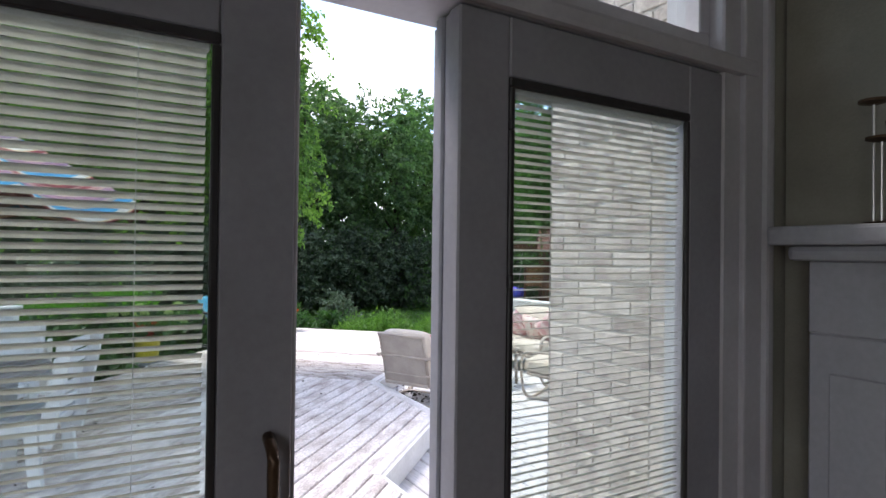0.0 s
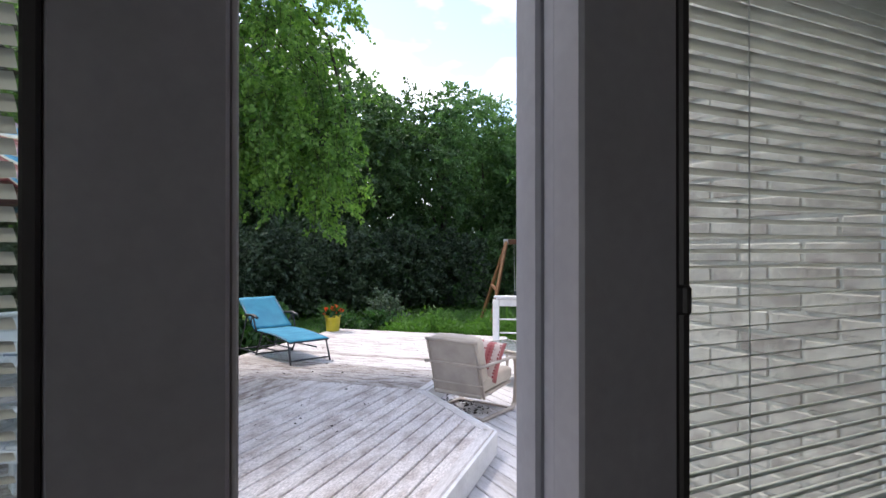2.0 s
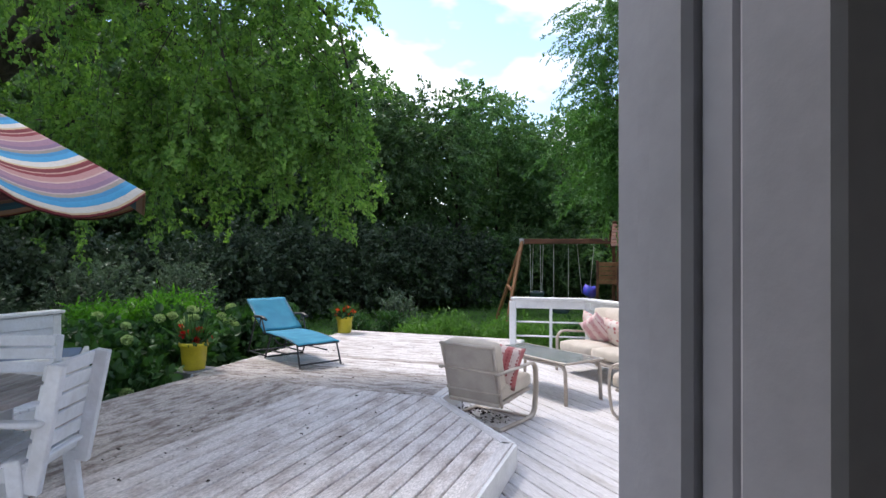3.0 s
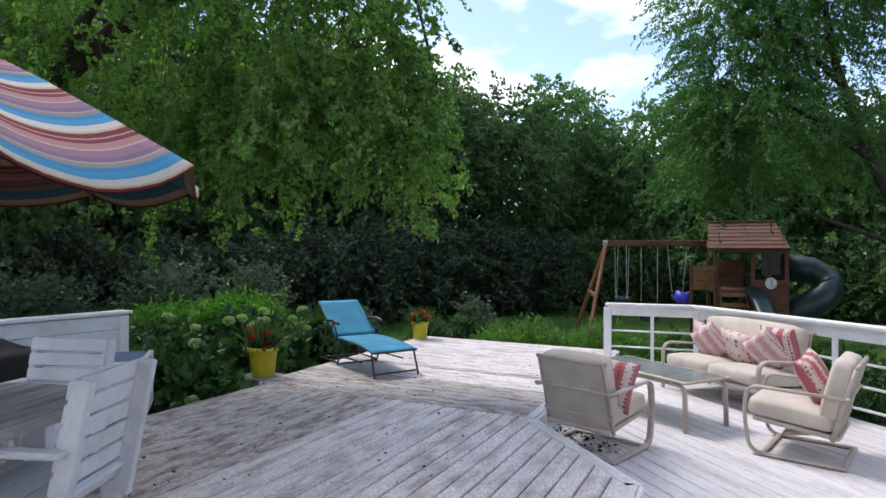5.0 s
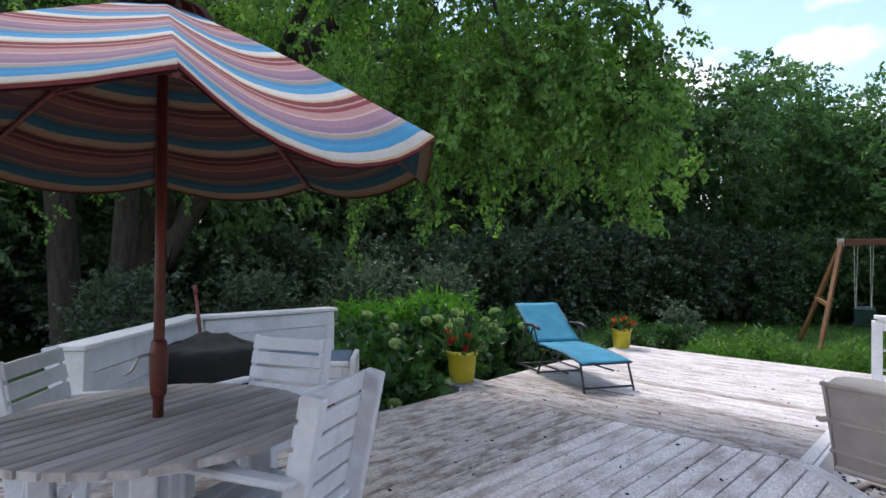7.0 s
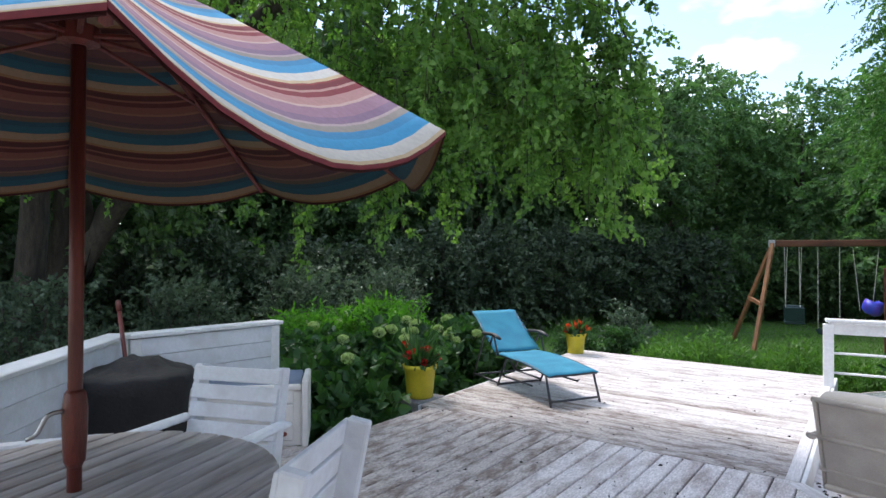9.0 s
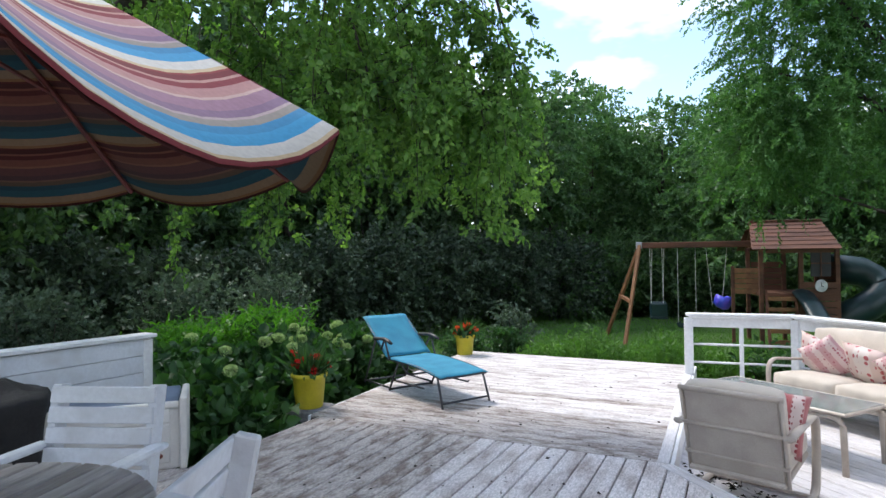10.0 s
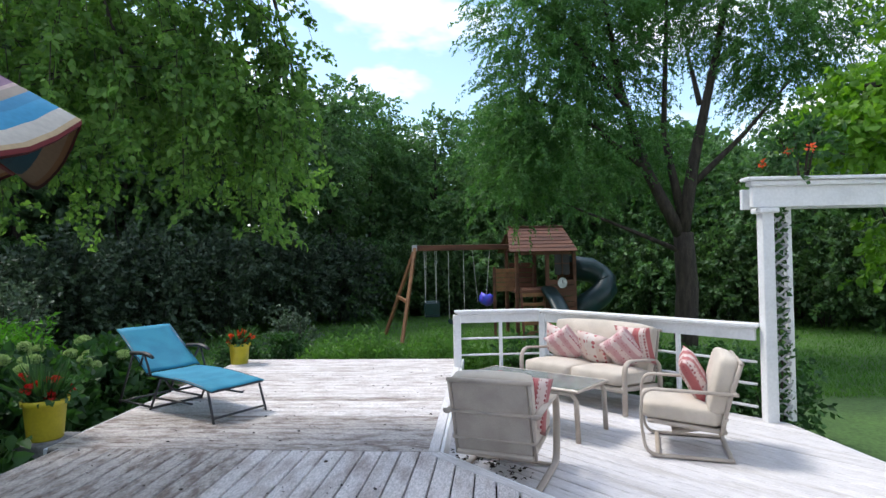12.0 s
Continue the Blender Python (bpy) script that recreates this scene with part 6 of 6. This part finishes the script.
# hydrangeas along the deck's left edge
for k, (x, y, h, w) in enumerate(((-0.55, 8.75, 1.05, 0.62), (0.0, 9.35, 1.15, 0.66), (-0.75, 9.6, 1.15, 0.65), (0.55, 10.15, 1.10, 0.6), (1.15, 11.0, 1.10, 0.6), (0.2, 10.9, 1.15, 0.65), (1.75, 11.7, 1.05, 0.55), (-0.2, 8.35, 0.75, 0.42))):
    t = shrub("hydrangea", x, y, h, w, 200 + k, 3000, 0.12, SHRUB, "green hydrangea bush with pale green flower heads", width=0.72)
    rng = np.random.default_rng(300 + k)
    for j in range((1, 4, 2, 5, 6, 3, 5, 1)[k]):
        a, r = (rng.random() * 6.28 if j % 2 else -2.4 + 2.6 * rng.random()), w * (0.15 + 0.7 * rng.random())
        c = np.array([math.cos(a) * r, math.sin(a) * r, h * (1.10 - 0.30 * (r / w) ** 2) + 0.05])
        if k == 7 and j == 0:
            c = np.array([-0.05, -0.45, 0.62])
        q = 300
        d = rng.normal(size=(q, 3)) + [0, 0, 0.5]
        d /= np.linalg.norm(d, axis=1, keepdims=True)
        leaf_object("flower_head", c + d * [0.060, 0.060, 0.044], d * 0.35 + rng.normal(size=(q, 3)) * 0.6, 0.024, HYDRANGEA, t, width=0.9, label="pale green flower head")
for k, (x, y) in enumerate(((-0.25, 11.1), (0.3, 11.6), (-0.85, 10.7))):
    shrub("fern_clump", x, y, 1.42, 0.8, 230 + k, 5200, 0.10, FERN, "bright green feathery clump in the bed", width=0.25)
for k, (x, y, h, w) in enumerate(((4.75, 12.95, 1.30, 0.50), (4.45, 12.5, 0.85, 0.45), (3.6, 12.6, 0.9, 0.45))):
    shrub("silver_shrub", x, y, h, w, 240 + k, 2600, 0.065, SILVER if k == 0 else SHRUB, "grey-green leafy garden shrub behind the deck")


def perennial(x, y, h, w, n, seed):
    """A mound of upright leafy stems with narrow leaves."""
    rng = np.random.default_rng(seed)
    t = thing("perennial", pose(x, y, GROUND), "mounded green perennial with narrow leaves behind the deck", "plant", group="perennials behind the deck")
    a = rng.random(n) * 2 * np.pi
    r = np.sqrt(rng.random(n))
    b = np.stack([np.cos(a) * r * w * 0.6, np.sin(a) * r * w * 0.6, np.zeros(n)], 1)
    lean = np.stack([np.cos(a) * r * w * 0.7, np.sin(a) * r * w * 0.7, np.full(n, h) * (1 - 0.35 * r * r)], 1) * (0.8 + 0.3 * rng.random((n, 1)))
    stems = bmesh.new()
    for p, d in zip(b[::3], lean[::3]):
        tube([p, p + d * 0.6, p + d], [0.004, 0.003, 0.0015], 3, bm=stems)
    tagged(part("stem_mass", stems, SHRUB, t), kind="stuff")
    k = 16
    f = 0.15 + 0.85 * (np.arange(k) + rng.random((n, k))) / k
    p = b[:, None, :] + lean[:, None, :] * f[..., None]
    ax = rng.normal(size=p.shape) * [0.7, 0.7, 0.25] + [0, 0, 0.55]
    leaf_object("foliage", p.reshape(-1, 3), ax.reshape(-1, 3), 0.07 + 0.07 * rng.random(n * k), GRASS, t, width=0.2)


k = 0
for u, v, h, w in ((10.85, -4.75, 0.86, 0.34), (10.75, -4.35, 1.02, 0.38), (10.8, -3.95, 1.06, 0.40), (10.7, -3.62, 0.94, 0.34), (10.75, -3.02, 1.04, 0.34), (10.8, -2.72, 1.10, 0.36), (10.7, -2.25, 0.9, 0.32), (10.9, -1.8, 0.9, 0.34),
                   (11.6, -2.6, 0.8, 0.3), (11.5, -4.1, 0.7, 0.3)):
    x, y = U(u, v)
    perennial(x, y, h, w, 120, 400 + k)
    k += 1
for x, y in ((6.6, 8.0), (6.75, 7.3), (6.7, 6.6), (6.75, 5.9), (6.9, 5.3), (7.3, 7.7), (7.4, 6.9), (7.4, 6.1), (6.3, 8.5), (7.0, 8.6)):
    shrub("low_shrub", x, y, 0.95, 0.5, 500 + k, 1500, 0.08, SHRUB, "low green shrub beyond the deck rail")
    k += 1
n = 150000
az = np.radians(RNG.uniform(-5, 92, n))
dist = 8.5 + 13 * RNG.random(n)
base = np.stack([dist * np.sin(az), 3 + dist * np.cos(az), np.full(n, GROUND)], 1)
keep = ~((base[:, 0] < 6.3) & (base[:, 0] > -3) & (base[:, 1] < 9.4)) & ((base[:, 0] + base[:, 1]) > 15.2)
base = base[keep]
lawn = leaf_object("lawn_blades", base, RNG.normal(size=base.shape) * 0.4 + [0, 0, 1], 0.05 + 0.05 * RNG.random(len(base)), GRASS, width=0.15, kind="stuff", label="mown grass blades on the lawn")
vine = shrub("trumpet_vine", 6.2, 4.75, 0.5, 0.35, 610, 700, 0.07, SHRUB, "green vine with orange flowers on the pergola", z=LOW + 2.39)
rng = np.random.default_rng(8)
for j in range(3):
    c = np.array([rng.normal() * 0.2 - 0.2, rng.normal() * 0.2, 0.12 + 0.15 * rng.random()])
    d = rng.normal(size=(24, 3))
    leaf_object("blossom", c + d * 0.012, d, 0.03, ORANGE_PETAL, vine, width=0.8)
n = 420
p = RNG.random((n, 2))
lit = np.stack([-0.6 + 5.2 * p[:, 0], 3.0 + 6.4 * p[:, 1], np.full(n, 0.004)], 1)
lit = lit[(lit[:, 0] - lit[:, 1]) / math.sqrt(2) < RIGHT - 0.05]
lit = lit[(lit[:, 0] - lit[:, 1]) / math.sqrt(2) > -5.3]
leaf_object("leaf_litter", lit, RNG.normal(size=lit.shape) * [1, 1, 0.12], 0.018 + 0.022 * RNG.random(len(lit)), BARK, width=0.5, kind="stuff", label="small dry leaf bits on the deck")
lit = np.stack([2.72 + 0.5 * RNG.random(130), 5.6 + 0.9 * RNG.random(130), np.full(130, LOW + 0.004)], 1)
leaf_object("leaf_litter", lit, RNG.normal(size=lit.shape) * [1, 1, 0.12], 0.03 + 0.03 * RNG.random(len(lit)), BARK, width=0.5, kind="stuff", label="dry leaves gathered under the chair")

# ---- pieces of the setting ----
boards(deck_up, near_poly, 45, 0.1425, 0.0, 0.03, lambda w: DECK_WORN if w > 3.55 + random.uniform(-0.4, 0.4) else DECK, start=-LEFT)
boards(deck_up, far_poly, -45, 0.1425, 0.0, 0.03, lambda w: DECK_WORN if w < 7.6 + random.uniform(-0.8, 0.5) else DECK, start=SEAM + 0.004)
boards(deck_low, low_poly, 90, 0.1425, LOW, 0.03, lambda w: DECK_LOW)


def brick_mesh(w):
    me = bpy.data.meshes.new("brick")
    bm = box((0.02, w, 0.060), bevel=0.004)
    bm.to_mesh(me)
    bm.free()
    me.materials.append(BRICK)
    return me


full, half = brick_mesh(0.200), brick_mesh(0.095)
row, z = 0, 0.035
while z < 2.9:
    y = 2.13 - (0.1 if row % 2 == 0 else 0.0475)
    first = row % 2
    while y > 1.06:
        ob = new("brick", half if first else full)
        ob.parent = wing
        ob.matrix_basis = pose(1.835 + random.uniform(-0.002, 0.0015), y, z, random.uniform(-0.6, 0.6), 0, 0)
        y -= 0.1575 if first else 0.21
        first = 0
    ob = new("brick", full if row % 2 else half)
    ob.parent = wing
    ob.matrix_basis = pose(1.836 + (0.1 if row % 2 else 0.0475), 2.125 + random.uniform(-0.0015, 0.002), z, 0, 0, 90)
    z += 0.0715
    row += 1
